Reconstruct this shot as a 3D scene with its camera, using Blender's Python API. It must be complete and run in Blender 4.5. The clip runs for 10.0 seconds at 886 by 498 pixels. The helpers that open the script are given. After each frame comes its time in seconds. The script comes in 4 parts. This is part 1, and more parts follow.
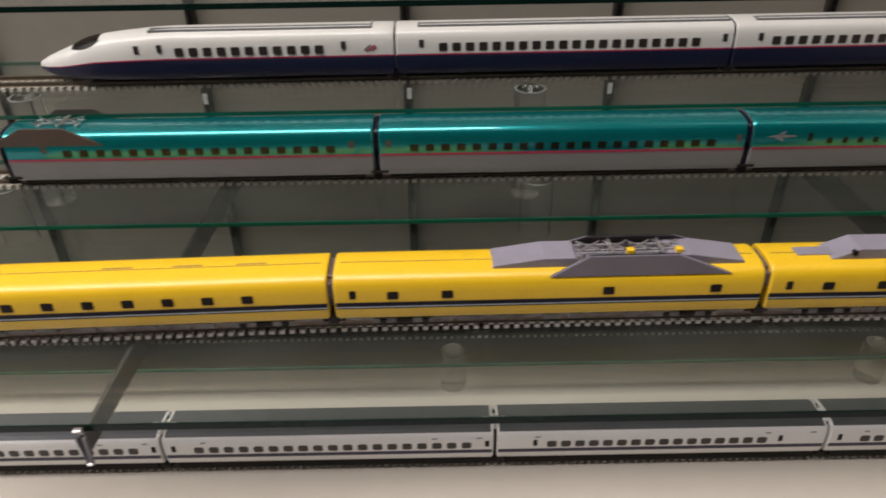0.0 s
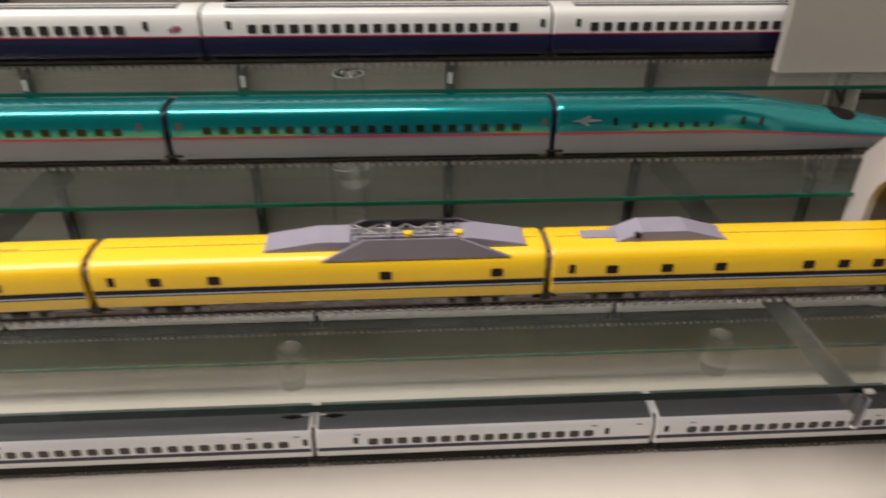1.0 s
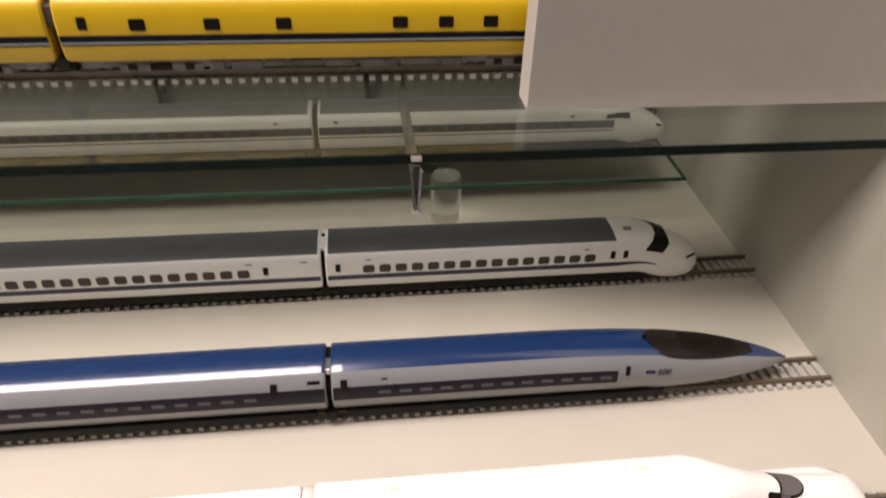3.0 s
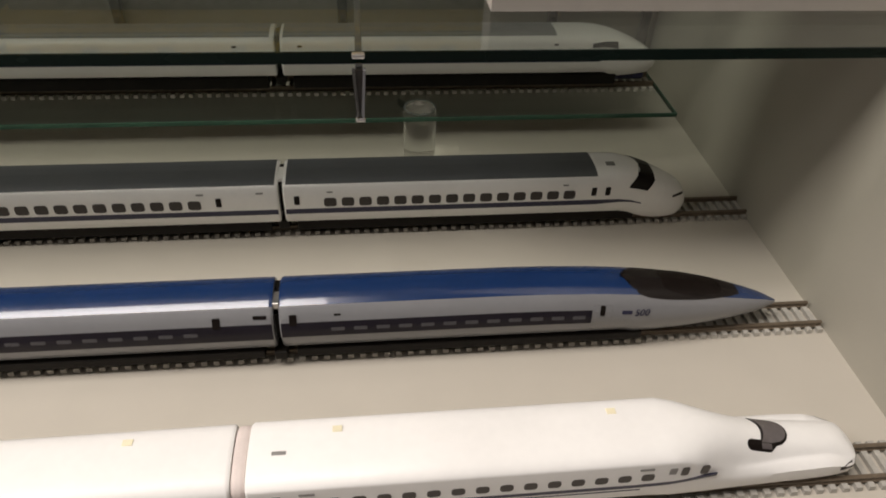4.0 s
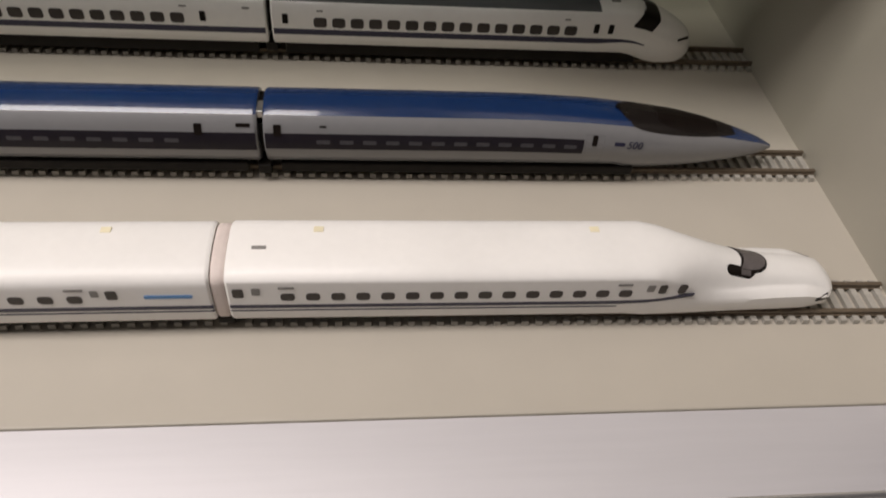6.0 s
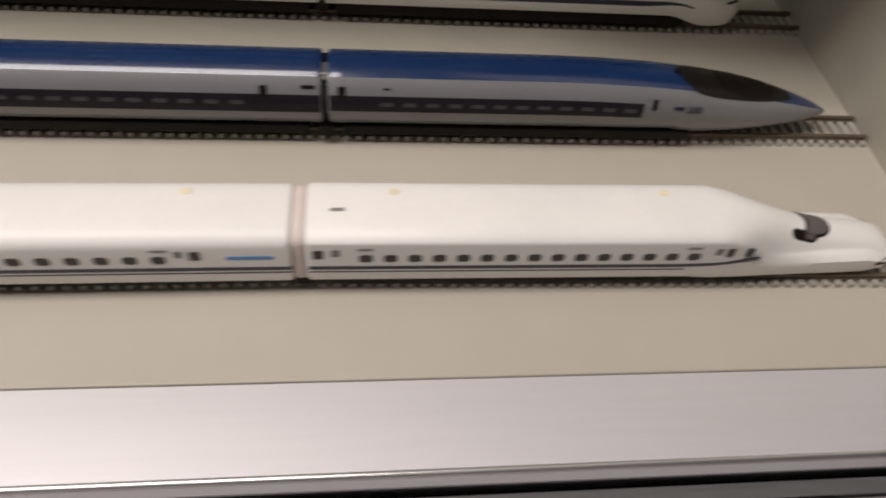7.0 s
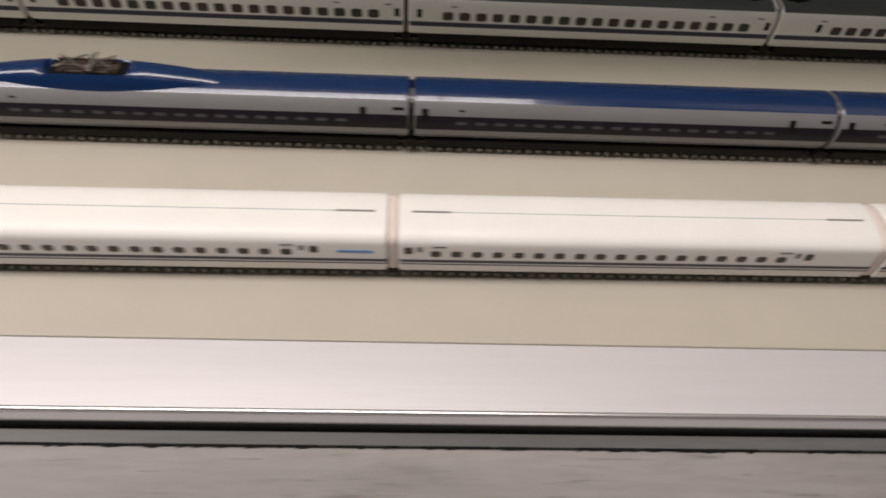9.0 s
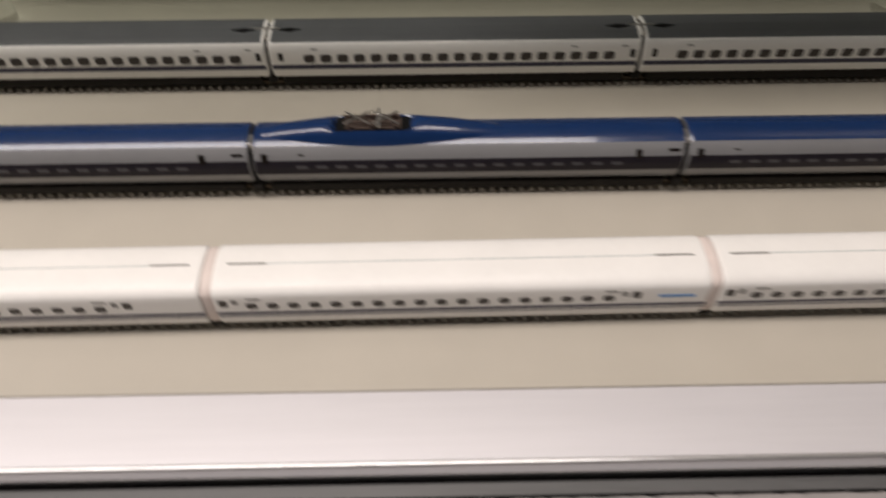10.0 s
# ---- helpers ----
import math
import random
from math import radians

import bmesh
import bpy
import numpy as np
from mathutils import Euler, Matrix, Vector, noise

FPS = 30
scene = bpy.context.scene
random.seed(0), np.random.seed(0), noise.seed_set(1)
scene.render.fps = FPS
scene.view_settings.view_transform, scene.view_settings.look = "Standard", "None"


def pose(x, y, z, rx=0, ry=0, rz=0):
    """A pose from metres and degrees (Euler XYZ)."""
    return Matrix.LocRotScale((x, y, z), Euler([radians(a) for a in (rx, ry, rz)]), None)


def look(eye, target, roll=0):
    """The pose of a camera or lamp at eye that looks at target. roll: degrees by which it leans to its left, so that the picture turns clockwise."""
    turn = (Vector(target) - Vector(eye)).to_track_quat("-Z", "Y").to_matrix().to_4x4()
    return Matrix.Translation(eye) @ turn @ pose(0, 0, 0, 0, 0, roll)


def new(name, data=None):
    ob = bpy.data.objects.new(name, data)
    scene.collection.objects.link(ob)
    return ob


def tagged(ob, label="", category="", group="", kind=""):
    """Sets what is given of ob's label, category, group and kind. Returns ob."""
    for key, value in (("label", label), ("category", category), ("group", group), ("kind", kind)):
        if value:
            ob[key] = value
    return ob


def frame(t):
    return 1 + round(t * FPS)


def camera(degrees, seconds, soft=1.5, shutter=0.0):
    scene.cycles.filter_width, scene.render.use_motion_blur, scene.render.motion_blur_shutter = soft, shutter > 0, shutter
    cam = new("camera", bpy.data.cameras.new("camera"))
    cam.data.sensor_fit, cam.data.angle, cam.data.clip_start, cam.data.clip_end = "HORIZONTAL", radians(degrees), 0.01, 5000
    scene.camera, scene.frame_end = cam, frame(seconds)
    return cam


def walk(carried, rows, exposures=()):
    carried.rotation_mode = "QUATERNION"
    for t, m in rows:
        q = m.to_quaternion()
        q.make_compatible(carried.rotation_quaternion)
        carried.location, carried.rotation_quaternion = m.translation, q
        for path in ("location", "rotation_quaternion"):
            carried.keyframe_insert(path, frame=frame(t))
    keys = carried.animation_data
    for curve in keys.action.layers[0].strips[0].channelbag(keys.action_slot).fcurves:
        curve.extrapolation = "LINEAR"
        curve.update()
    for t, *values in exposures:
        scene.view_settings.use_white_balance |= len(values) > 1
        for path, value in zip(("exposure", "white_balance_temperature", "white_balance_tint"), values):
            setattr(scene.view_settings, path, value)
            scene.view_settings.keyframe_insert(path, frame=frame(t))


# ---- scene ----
cam = camera(65.2, 10.0, 1.75, 0.5)
PATH = [
    (0, (-0.37, -0.11, 0.27), (-0.364, 1.58, -0.801), -0.9),
    (0.5, (-0.342, -0.109, 0.266), (-0.291, 1.597, -0.777), -0.6),
    (1, (-0.304, -0.108, 0.256), (-0.189, 1.595, -0.788), 0.7),
    (1.5, (-0.257, -0.105, 0.244), (-0.047, 1.586, -0.803), 2.0),
    (2, (-0.215, -0.107, 0.223), (0.054, 1.542, -0.878), 2.3),
    (2.5, (-0.186, -0.106, 0.206), (0.072, 1.506, -0.949), 1.9),
    (2.7, (-0.178, -0.105, 0.199), (0.042, 1.505, -0.966), 1.5),
    (3.8, (-0.162, -0.097, 0.171), (0.047, 1.435, -1.098), 2.6),
    (4, (-0.158, -0.096, 0.169), (0.051, 1.432, -1.104), 2.8),
    (4.5, (-0.158, -0.096, 0.163), (0.047, 1.408, -1.139), 4.0),
    (5, (-0.162, -0.098, 0.159), (0.035, 1.38, -1.174), 4.7),
    (5.5, (-0.157, -0.106, 0.154), (0.053, 1.31, -1.243), 6.0),
    (5.7, (-0.156, -0.109, 0.15), (0.069, 1.265, -1.285), 6.5),
    (6.8, (-0.163, -0.107, 0.152), (0.040, 1.125, -1.410), 7.8),
    (7, (-0.176, -0.109, 0.15), (0.057, 1.128, -1.404), 8.1),
    (7.5, (-0.254, -0.113, 0.159), (-0.024, 1.061, -1.443), 8.7),
    (8, (-0.354, -0.123, 0.171), (-0.144, 1.035, -1.446), 8.5),
    (8.5, (-0.436, -0.129, 0.181), (-0.325, 1.061, -1.422), 4.2),
    (9, (-0.498, -0.137, 0.186), (-0.407, 1.085, -1.394), 4.7),
    (9.5, (-0.545, -0.143, 0.196), (-0.466, 1.046, -1.411), 4.3),
    (10, (-0.59, -0.131, 0.19), (-0.568, 1.143, -1.352), -0.1),
]
walk(cam, [(t, look(eye, target, roll)) for t, eye, target, roll in PATH],
     exposures=[(0, 0.28, 6250, 15), (1.0, 0.68, 6300, 15), (1.5, 0.69, 6350, 14), (2.5, 0.72, 6650, 16), (4.0, -0.02, 6450, 7), (5.0, -0.13, 6450, 7),
                (5.7, -0.25, 6400, 9), (7.0, -0.32, 6450, 9), (8.0, -0.57, 6520, 9), (8.5, -0.57, 6520, 9), (9.5, -0.57, 6500, 9), (10.0, -0.64, 6520, 9)])


# world and large lights
world = bpy.data.worlds.new("world")
scene.world = world
world.use_nodes = True
world.node_tree.nodes["Background"].inputs[0].default_value = (1.0, 0.86, 0.72, 1)
world.node_tree.nodes["Background"].inputs[1].default_value = 0.10

CX, P = -0.45, 0.1563          # middle of the case, car pitch


def lamp(x, y, z, sx, sy, watts, colour):
    d = bpy.data.lights.new("tube_light", "AREA")
    d.shape, d.size, d.size_y, d.energy, d.color = "RECTANGLE", sx, sy, watts, colour
    o = new("tube_light", d)
    o.matrix_world = look((x, y, z), (x, 0.05, 0.0))
    return o


WARM = (1.0, 0.905, 0.86)
# a broad panel in the top of the case
lamp(-1.30, -0.12, 1.22, 2.10, 0.42, 38.0, WARM)
# a pair of ceiling tubes of the room before the case
for tx, ty, long in ((-1.10, -1.30, 2.40), (-0.85, -1.42, 2.90)):
    lamp(tx, ty, 1.85, long, 0.026, 0.46 * long, WARM)


# ---- materials ----
def material(name, colour, rough=0.5, metal=0.0, vary=0.06, size=40.0, bump=0.0, bsize=400.0, coat=0.0, stretch=(1, 1, 1)):
    m = bpy.data.materials.new(name)
    m.use_nodes = True
    n, l = m.node_tree.nodes, m.node_tree.links
    b = n["Principled BSDF"]
    b.inputs["Roughness"].default_value, b.inputs["Metallic"].default_value = rough, metal
    b.inputs["Coat Weight"].default_value = coat
    tc = n.new("ShaderNodeTexCoord")
    mp = n.new("ShaderNodeMapping")
    mp.inputs["Scale"].default_value = stretch
    l.new(tc.outputs["Object"], mp.inputs["Vector"])
    mixes = []
    for k, (s, a) in enumerate(((size, vary), (size * 9, vary * 0.6))):
        t = n.new("ShaderNodeTexNoise")
        t.inputs["Scale"].default_value, t.inputs["Detail"].default_value = s, 4
        l.new(mp.outputs[0], t.inputs["Vector"])
        r = n.new("ShaderNodeMapRange")
        r.inputs[1].default_value, r.inputs[2].default_value = 0.3, 0.7
        r.inputs[3].default_value, r.inputs[4].default_value = 1 - a, 1 + a
        l.new(t.outputs["Fac"], r.inputs[0])
        mixes.append(r)
    mul = n.new("ShaderNodeMath")
    mul.operation = "MULTIPLY"
    l.new(mixes[0].outputs[0], mul.inputs[0])
    l.new(mixes[1].outputs[0], mul.inputs[1])
    v = n.new("ShaderNodeVectorMath")
    v.operation = "SCALE"
    v.inputs[0].default_value = colour
    l.new(mul.outputs[0], v.inputs["Scale"])
    l.new(v.outputs[0], b.inputs["Base Color"])
    rr = n.new("ShaderNodeMath")
    rr.operation = "MULTIPLY"
    rr.inputs[1].default_value = rough
    l.new(mixes[1].outputs[0], rr.inputs[0])
    l.new(rr.outputs[0], b.inputs["Roughness"])
    if bump:
        t = n.new("ShaderNodeTexNoise")
        t.inputs["Scale"].default_value, t.inputs["Detail"].default_value = bsize, 5
        l.new(mp.outputs[0], t.inputs["Vector"])
        bp = n.new("ShaderNodeBump")
        bp.inputs["Strength"].default_value, bp.inputs["Distance"].default_value = bump, 0.0005
        l.new(t.outputs["Fac"], bp.inputs["Height"])
        l.new(bp.outputs[0], b.inputs["Normal"])
    return m


def glass(name, tint, gloss=1.0):
    """Flat shelf glass: clear tinted body with a Fresnel gloss."""
    m = bpy.data.materials.new(name)
    m.use_nodes = True
    n, l = m.node_tree.nodes, m.node_tree.links
    n.remove(n["Principled BSDF"])
    t = n.new("ShaderNodeBsdfTransparent")
    t.inputs[0].default_value = (*tint, 1)
    g = n.new("ShaderNodeBsdfGlossy")
    g.inputs["Roughness"].default_value = 0.015
    f = n.new("ShaderNodeLayerWeight")
    f.inputs[0].default_value = 0.5
    p = n.new("ShaderNodeMath")
    p.operation = "POWER"
    p.inputs[1].default_value = 5.0
    s = n.new("ShaderNodeMath")
    s.operation = "MULTIPLY_ADD"
    s.inputs[1].default_value, s.inputs[2].default_value = 0.9 * gloss, 0.028 * gloss
    mx = n.new("ShaderNodeMixShader")
    l.new(f.outputs["Facing"], p.inputs[0])
    l.new(p.outputs[0], s.inputs[0])
    l.new(s.outputs[0], mx.inputs[0])
    l.new(t.outputs[0], mx.inputs[1])
    l.new(g.outputs[0], mx.inputs[2])
    # thin uneven film of dust, also painting in the milky haze of reflections
    co = n.new("ShaderNodeTexCoord")
    no = n.new("ShaderNodeTexNoise")
    no.inputs["Scale"].default_value, no.inputs["Detail"].default_value = 22.0, 6.0
    du = n.new("ShaderNodeMath")
    du.operation = "MULTIPLY"
    du.inputs[1].default_value = 0.024
    df = n.new("ShaderNodeBsdfDiffuse")
    df.inputs[0].default_value = (0.62, 0.70, 0.58, 1)
    md = n.new("ShaderNodeMixShader")
    l.new(co.outputs["Object"], no.inputs["Vector"])
    l.new(no.outputs[0], du.inputs[0])
    l.new(du.outputs[0], md.inputs[0])
    l.new(mx.outputs[0], md.inputs[1])
    l.new(df.outputs[0], md.inputs[2])
    l.new(md.outputs[0], n["Material Output"].inputs[0])
    return m


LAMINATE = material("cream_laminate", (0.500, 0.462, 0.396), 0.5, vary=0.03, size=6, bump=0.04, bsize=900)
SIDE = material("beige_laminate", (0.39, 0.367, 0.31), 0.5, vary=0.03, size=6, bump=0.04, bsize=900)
DIM = material("dark_unseen_room", (0.11, 0.10, 0.088), 0.7, vary=0.06, size=5)
BACK = material("grey_beige_panel", (0.275, 0.250, 0.214), 0.7, vary=0.05, size=9, bump=0.05, bsize=700)
ALU = material("anodised_aluminium", (0.68, 0.665, 0.69), 0.55, 0.42, vary=0.03, size=60, bump=0.02, bsize=1500, stretch=(0.05, 1, 1))
POLISHED = material("polished_aluminium", (0.80, 0.79, 0.80), 0.28, 0.85, vary=0.05, size=60, stretch=(0.05, 1, 1))
ALU_DARK = material("dark_track_metal", (0.14, 0.14, 0.14), 0.6, 0.3, vary=0.15, size=90, stretch=(0.1, 1, 1))
BLACK = material("plain_black", (0.005, 0.005, 0.005), 0.7, vary=0.2)
FLOORWOOD = material("worn_grey_wood", (0.27, 0.252, 0.246), 0.6, vary=0.14, size=26, bump=0.3, bsize=120, stretch=(0.25, 1.6, 1))
n, l = FLOORWOOD.node_tree.nodes, FLOORWOOD.node_tree.links
tc, mp, nz, rp, mx = n.new("ShaderNodeTexCoord"), n.new("ShaderNodeMapping"), n.new("ShaderNodeTexNoise"), n.new("ShaderNodeValToRGB"), n.new("ShaderNodeMixRGB")
mp.inputs["Scale"].default_value = (14, 190, 1)
mp.inputs["Rotation"].default_value = (0, 0, 0.04)
nz.inputs["Scale"].default_value, nz.inputs["Detail"].default_value, nz.inputs["Roughness"].default_value = 2.2, 8, 0.68
rp.color_ramp.elements[0].position, rp.color_ramp.elements[1].position = 0.34, 0.42
mx.blend_type = "MULTIPLY"
mx.inputs[0].default_value = 0.30
l.new(tc.outputs["Object"], mp.inputs[0])
l.new(mp.outputs[0], nz.inputs["Vector"])
l.new(nz.outputs["Fac"], rp.inputs[0])
bs = n["Principled BSDF"]
src = bs.inputs["Base Color"].links[0].from_socket
l.new(src, mx.inputs[1])
l.new(rp.outputs[0], mx.inputs[2])
l.new(mx.outputs[0], bs.inputs["Base Color"])
# broad dark stains and short scratches in the ledge
for scale, low, high, share in (((9, 26, 1), 0.54, 0.70, 0.34), ((22, 210, 1), 0.66, 0.74, 0.55)):
    tc, mp, nz, rp, mx = n.new("ShaderNodeTexCoord"), n.new("ShaderNodeMapping"), n.new("ShaderNodeTexNoise"), n.new("ShaderNodeMapRange"), n.new("ShaderNodeMixRGB")
    mp.inputs["Scale"].default_value = scale
    nz.inputs["Scale"].default_value, nz.inputs["Detail"].default_value, nz.inputs["Roughness"].default_value = 1.6, 6, 0.6
    rp.inputs[1].default_value, rp.inputs[2].default_value, rp.inputs[3].default_value, rp.inputs[4].default_value = low, high, 0.0, share
    mx.blend_type = "MULTIPLY"
    mx.inputs[2].default_value = (0.30, 0.27, 0.25, 1)
    l.new(tc.outputs["Object"], mp.inputs[0])
    l.new(mp.outputs[0], nz.inputs["Vector"])
    l.new(nz.outputs["Fac"], rp.inputs[0])
    l.new(rp.outputs[0], mx.inputs[0])
    l.new(bs.inputs["Base Color"].links[0].from_socket, mx.inputs[1])
    l.new(mx.outputs[0], bs.inputs["Base Color"])
STEEL = material("black_steel", (0.035, 0.030, 0.026), 0.45, 0.3, vary=0.2, size=80)
BRACKET = material("grey_steel", (0.11, 0.11, 0.105), 0.35, 0.7, vary=0.1, size=80)
PLASTER = material("white_painted_board", (0.388, 0.356, 0.322), 0.6, vary=0.03, size=25, bump=0.08, bsize=600)
DARKIN = material("tunnel_inside", (0.16, 0.13, 0.11), 0.8, vary=0.1)
SHELF = glass("shelf_glass", (0.975, 0.984, 0.972))
# dark tint added to the upper shelf to shade the rear trains and panel
SHADE_GLASS = glass("shade_tinted_glass", (0.77, 0.79, 0.765))
ACRYL_THIN = material("thin_clear_acrylic", (0.985, 0.99, 0.985), 0.0, vary=0.01)
ACRYL_THIN.node_tree.nodes["Principled BSDF"].inputs["Transmission Weight"].default_value = 1.0
ACRYL_THIN.node_tree.nodes["Principled BSDF"].inputs["IOR"].default_value = 1.15
ACRYL = material("clear_acrylic", (0.97, 0.985, 0.975), 0.0, vary=0.01)
ACRYL.node_tree.nodes["Principled BSDF"].inputs["Transmission Weight"].default_value = 1.0
ACRYL.node_tree.nodes["Principled BSDF"].inputs["IOR"].default_value = 1.49
FROST = material("frosted_acrylic", (0.40, 0.415, 0.40), 0.4, vary=0.1)
EDGE_PALE = material("pale_green_glass_edge", (0.06, 0.13, 0.09), 0.10, vary=0.3, size=12, stretch=(0.4, 1, 1))
GLAZE = material("brown_cockpit_glazing", (0.015, 0.012, 0.011), 0.22, vary=0.08, size=90, coat=0.05)
# near black colour stands for the shade seen in front glass edges
EDGE_SHADED = material("shaded_glass_edge", (0.002, 0.010, 0.007), 0.25, vary=0.3, size=12, stretch=(0.4, 1, 1))
EDGE_GREEN = material("green_glass_edge", (0.004, 0.085, 0.050), 0.15, vary=0.3, size=12, stretch=(0.4, 1, 1))
RAIL = material("brown_rail", (0.16, 0.125, 0.09), 0.4, 0.4, vary=0.15, size=200)
TIE = material("grey_tie", (0.40, 0.38, 0.34), 0.7, vary=0.12, size=300)
WHITE = material("white_model_paint", (0.88, 0.865, 0.84), 0.34, vary=0.02, size=50, coat=0.7)
SATIN = material("satin_white_model_paint", (0.90, 0.885, 0.86), 0.46, vary=0.02, size=50, coat=0.08)
IVORY = material("ivory_white_model_paint", (0.76, 0.735, 0.71), 0.36, vary=0.02, size=50, coat=0.3)
SILVER = material("pale_grey_model_paint", (0.225, 0.225, 0.235), 0.35, vary=0.03, size=50, coat=0.2)
ROOFGREY = material("dark_grey_roof_paint", (0.085, 0.090, 0.095), 0.5, vary=0.06, size=60)
BLUE = material("deep_blue_model_paint", (0.010, 0.032, 0.112), 0.19, vary=0.05, size=60, coat=0.7)
NAVY = material("navy_model_paint", (0.011, 0.011, 0.045), 0.35, vary=0.06, size=60, coat=0.2)
GREEN = material("teal_green_model_paint", (0.004, 0.275, 0.295), 0.20, vary=0.05, size=60, coat=0.8, metal=0.62)
TINTED = material("green_tinted_model_window", (0.008, 0.012, 0.006), 0.25, vary=0.1, size=60)
PINK = material("magenta_stripe", (0.42, 0.025, 0.09), 0.35, vary=0.04)
YELLOW = material("yellow_model_paint", (0.60, 0.385, 0.006), 0.42, vary=0.03, size=60, coat=0.08)
BANDDARK = material("dark_window_band", (0.020, 0.017, 0.024), 0.25, vary=0.1)
WINDOW = material("dark_window", (0.010, 0.007, 0.006), 0.35, vary=0.15, size=300)
WINGREY = material("smoke_window", (0.12, 0.105, 0.105), 0.12, vary=0.1, size=300, coat=0.5)
WINBROWN = material("dark_brown_window", (0.030, 0.023, 0.021), 0.3, vary=0.1, size=300)
WINLIGHT = material("pale_window", (0.075, 0.073, 0.085), 0.25, vary=0.1, size=300)
UNDER = material("black_underframe", (0.013, 0.011, 0.009), 0.6, vary=0.2, size=200)
SKIRT = material("grey_skirt", (0.20, 0.20, 0.21), 0.5, vary=0.1, size=200)
GREYGEAR = material("mottled_grey_gear", (0.15, 0.142, 0.138), 0.6, vary=0.45, size=160)
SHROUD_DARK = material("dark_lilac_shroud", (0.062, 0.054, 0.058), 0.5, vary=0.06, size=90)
NAVYDARK = material("black_navy_paint", (0.007, 0.006, 0.014), 0.45, vary=0.06, size=60)
GREYLOGO = material("grey_silver_print", (0.40, 0.46, 0.46), 0.4)
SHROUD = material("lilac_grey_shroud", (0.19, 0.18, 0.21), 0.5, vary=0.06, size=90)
BROWN = material("dark_brown_shroud", (0.085, 0.060, 0.050), 0.45, vary=0.08, size=90)
RUBBER = material("pale_pink_gangway", (0.74, 0.65, 0.61), 0.55, vary=0.05, size=200)
METAL = material("bright_metal", (0.62, 0.60, 0.58), 0.3, 0.9, vary=0.1, size=200)
LOGO_BLUE = material("light_blue_print", (0.10, 0.28, 0.58), 0.4)
GREYPRINT = material("grey_print", (0.24, 0.23, 0.22), 0.5)
MARK = material("pale_yellow_mark", (0.85, 0.78, 0.56), 0.5)
PALE = material("white_print", (0.72, 0.75, 0.74), 0.4)


for m in (WINDOW, BANDDARK, NAVYDARK, BLACK, UNDER, EDGE_SHADED, GLAZE):
    m.node_tree.nodes["Principled BSDF"].inputs["Specular IOR Level"].default_value = 0.15


# ---- mesh helpers ----
def mesh_of(name, bm, mats, smooth=None):
    me = bpy.data.meshes.new(name)
    bmesh.ops.recalc_face_normals(bm, faces=bm.faces)
    if smooth is not None:
        for f in bm.faces:
            f.smooth = True
        for e in bm.edges:
            if len(e.link_faces) == 2 and (e.calc_face_angle(0) > radians(smooth) or e.link_faces[0].material_index != e.link_faces[1].material_index):
                e.smooth = False
    bm.to_mesh(me)
    bm.free()
    for m in (mats if isinstance(mats, (list, tuple)) else [mats]):
        me.materials.append(m)
    return me


def part(name, bm, mats, parent=None, label="", smooth=None, at=None):
    me = bm if isinstance(bm, bpy.types.Mesh) else mesh_of(name, bm, mats, smooth)
    o = new(name, me)
    if parent is not None:
        o.parent = parent
    if at is not None:
        o.matrix_basis = at
    if label:
        tagged(o, label)
    return o


def thing(name, label, category, group="", kind="", at=None):
    o = new(name)
    if at is not None:
        o.matrix_basis = at
    return tagged(o, label, category, group, kind)


def box(x0, x1, y0, y1, z0, z1, bevel=0.0, seg=2, bm=None):
    b = bmesh.new()
    bmesh.ops.create_cube(b, size=1)
    for v in b.verts:
        v.co = Vector(((x0 + x1) / 2 + v.co.x * (x1 - x0), (y0 + y1) / 2 + v.co.y * (y1 - y0), (z0 + z1) / 2 + v.co.z * (z1 - z0)))
    if bevel:
        bmesh.ops.bevel(b, geom=b.edges[:], offset=bevel, segments=seg, affect="EDGES", profile=0.5)
    if bm is None:
        return b
    me = bpy.data.meshes.new("t")
    b.to_mesh(me)
    b.free()
    bm.from_mesh(me)
    bpy.data.meshes.remove(me)
    return bm


def prism(points, axis, a, b, bevel=0.0):
    """A solid from a closed outline, pushed along an axis from a to b."""
    bm = bmesh.new()
    def place(p, s):
        return {"x": (s, p[0], p[1]), "y": (p[0], s, p[1]), "z": (p[0], p[1], s)}[axis]
    lo = [bm.verts.new(place(p, a)) for p in points]
    hi = [bm.verts.new(place(p, b)) for p in points]
    bm.faces.new(lo)
    bm.faces.new(hi)
    for i in range(len(points)):
        j = (i + 1) % len(points)
        bm.faces.new((lo[i], lo[j], hi[j], hi[i]))
    if bevel:
        bmesh.ops.bevel(bm, geom=bm.edges[:], offset=bevel, segments=2, affect="EDGES", profile=0.5)
    return bm


def cylinder(r, z0, z1, n=28, axis="z", at=(0, 0, 0), bevel=0.0):
    pts = [(r * math.cos(2 * math.pi * k / n), r * math.sin(2 * math.pi * k / n)) for k in range(n)]
    bm = prism(pts, axis, z0, z1)
    bmesh.ops.translate(bm, verts=bm.verts[:], vec=at)
    return bm


def rounded(w, h, r, n=4):
    pts = []
    for cx, cy, a0 in ((w / 2 - r, h / 2 - r, 0), (-w / 2 + r, h / 2 - r, 90), (-w / 2 + r, -h / 2 + r, 180), (w / 2 - r, -h / 2 + r, 270)):
        for k in range(n):
            a = radians(a0 + 90 * k / (n - 1))
            pts.append((cx + r * math.cos(a), cy + r * math.sin(a)))
    return pts


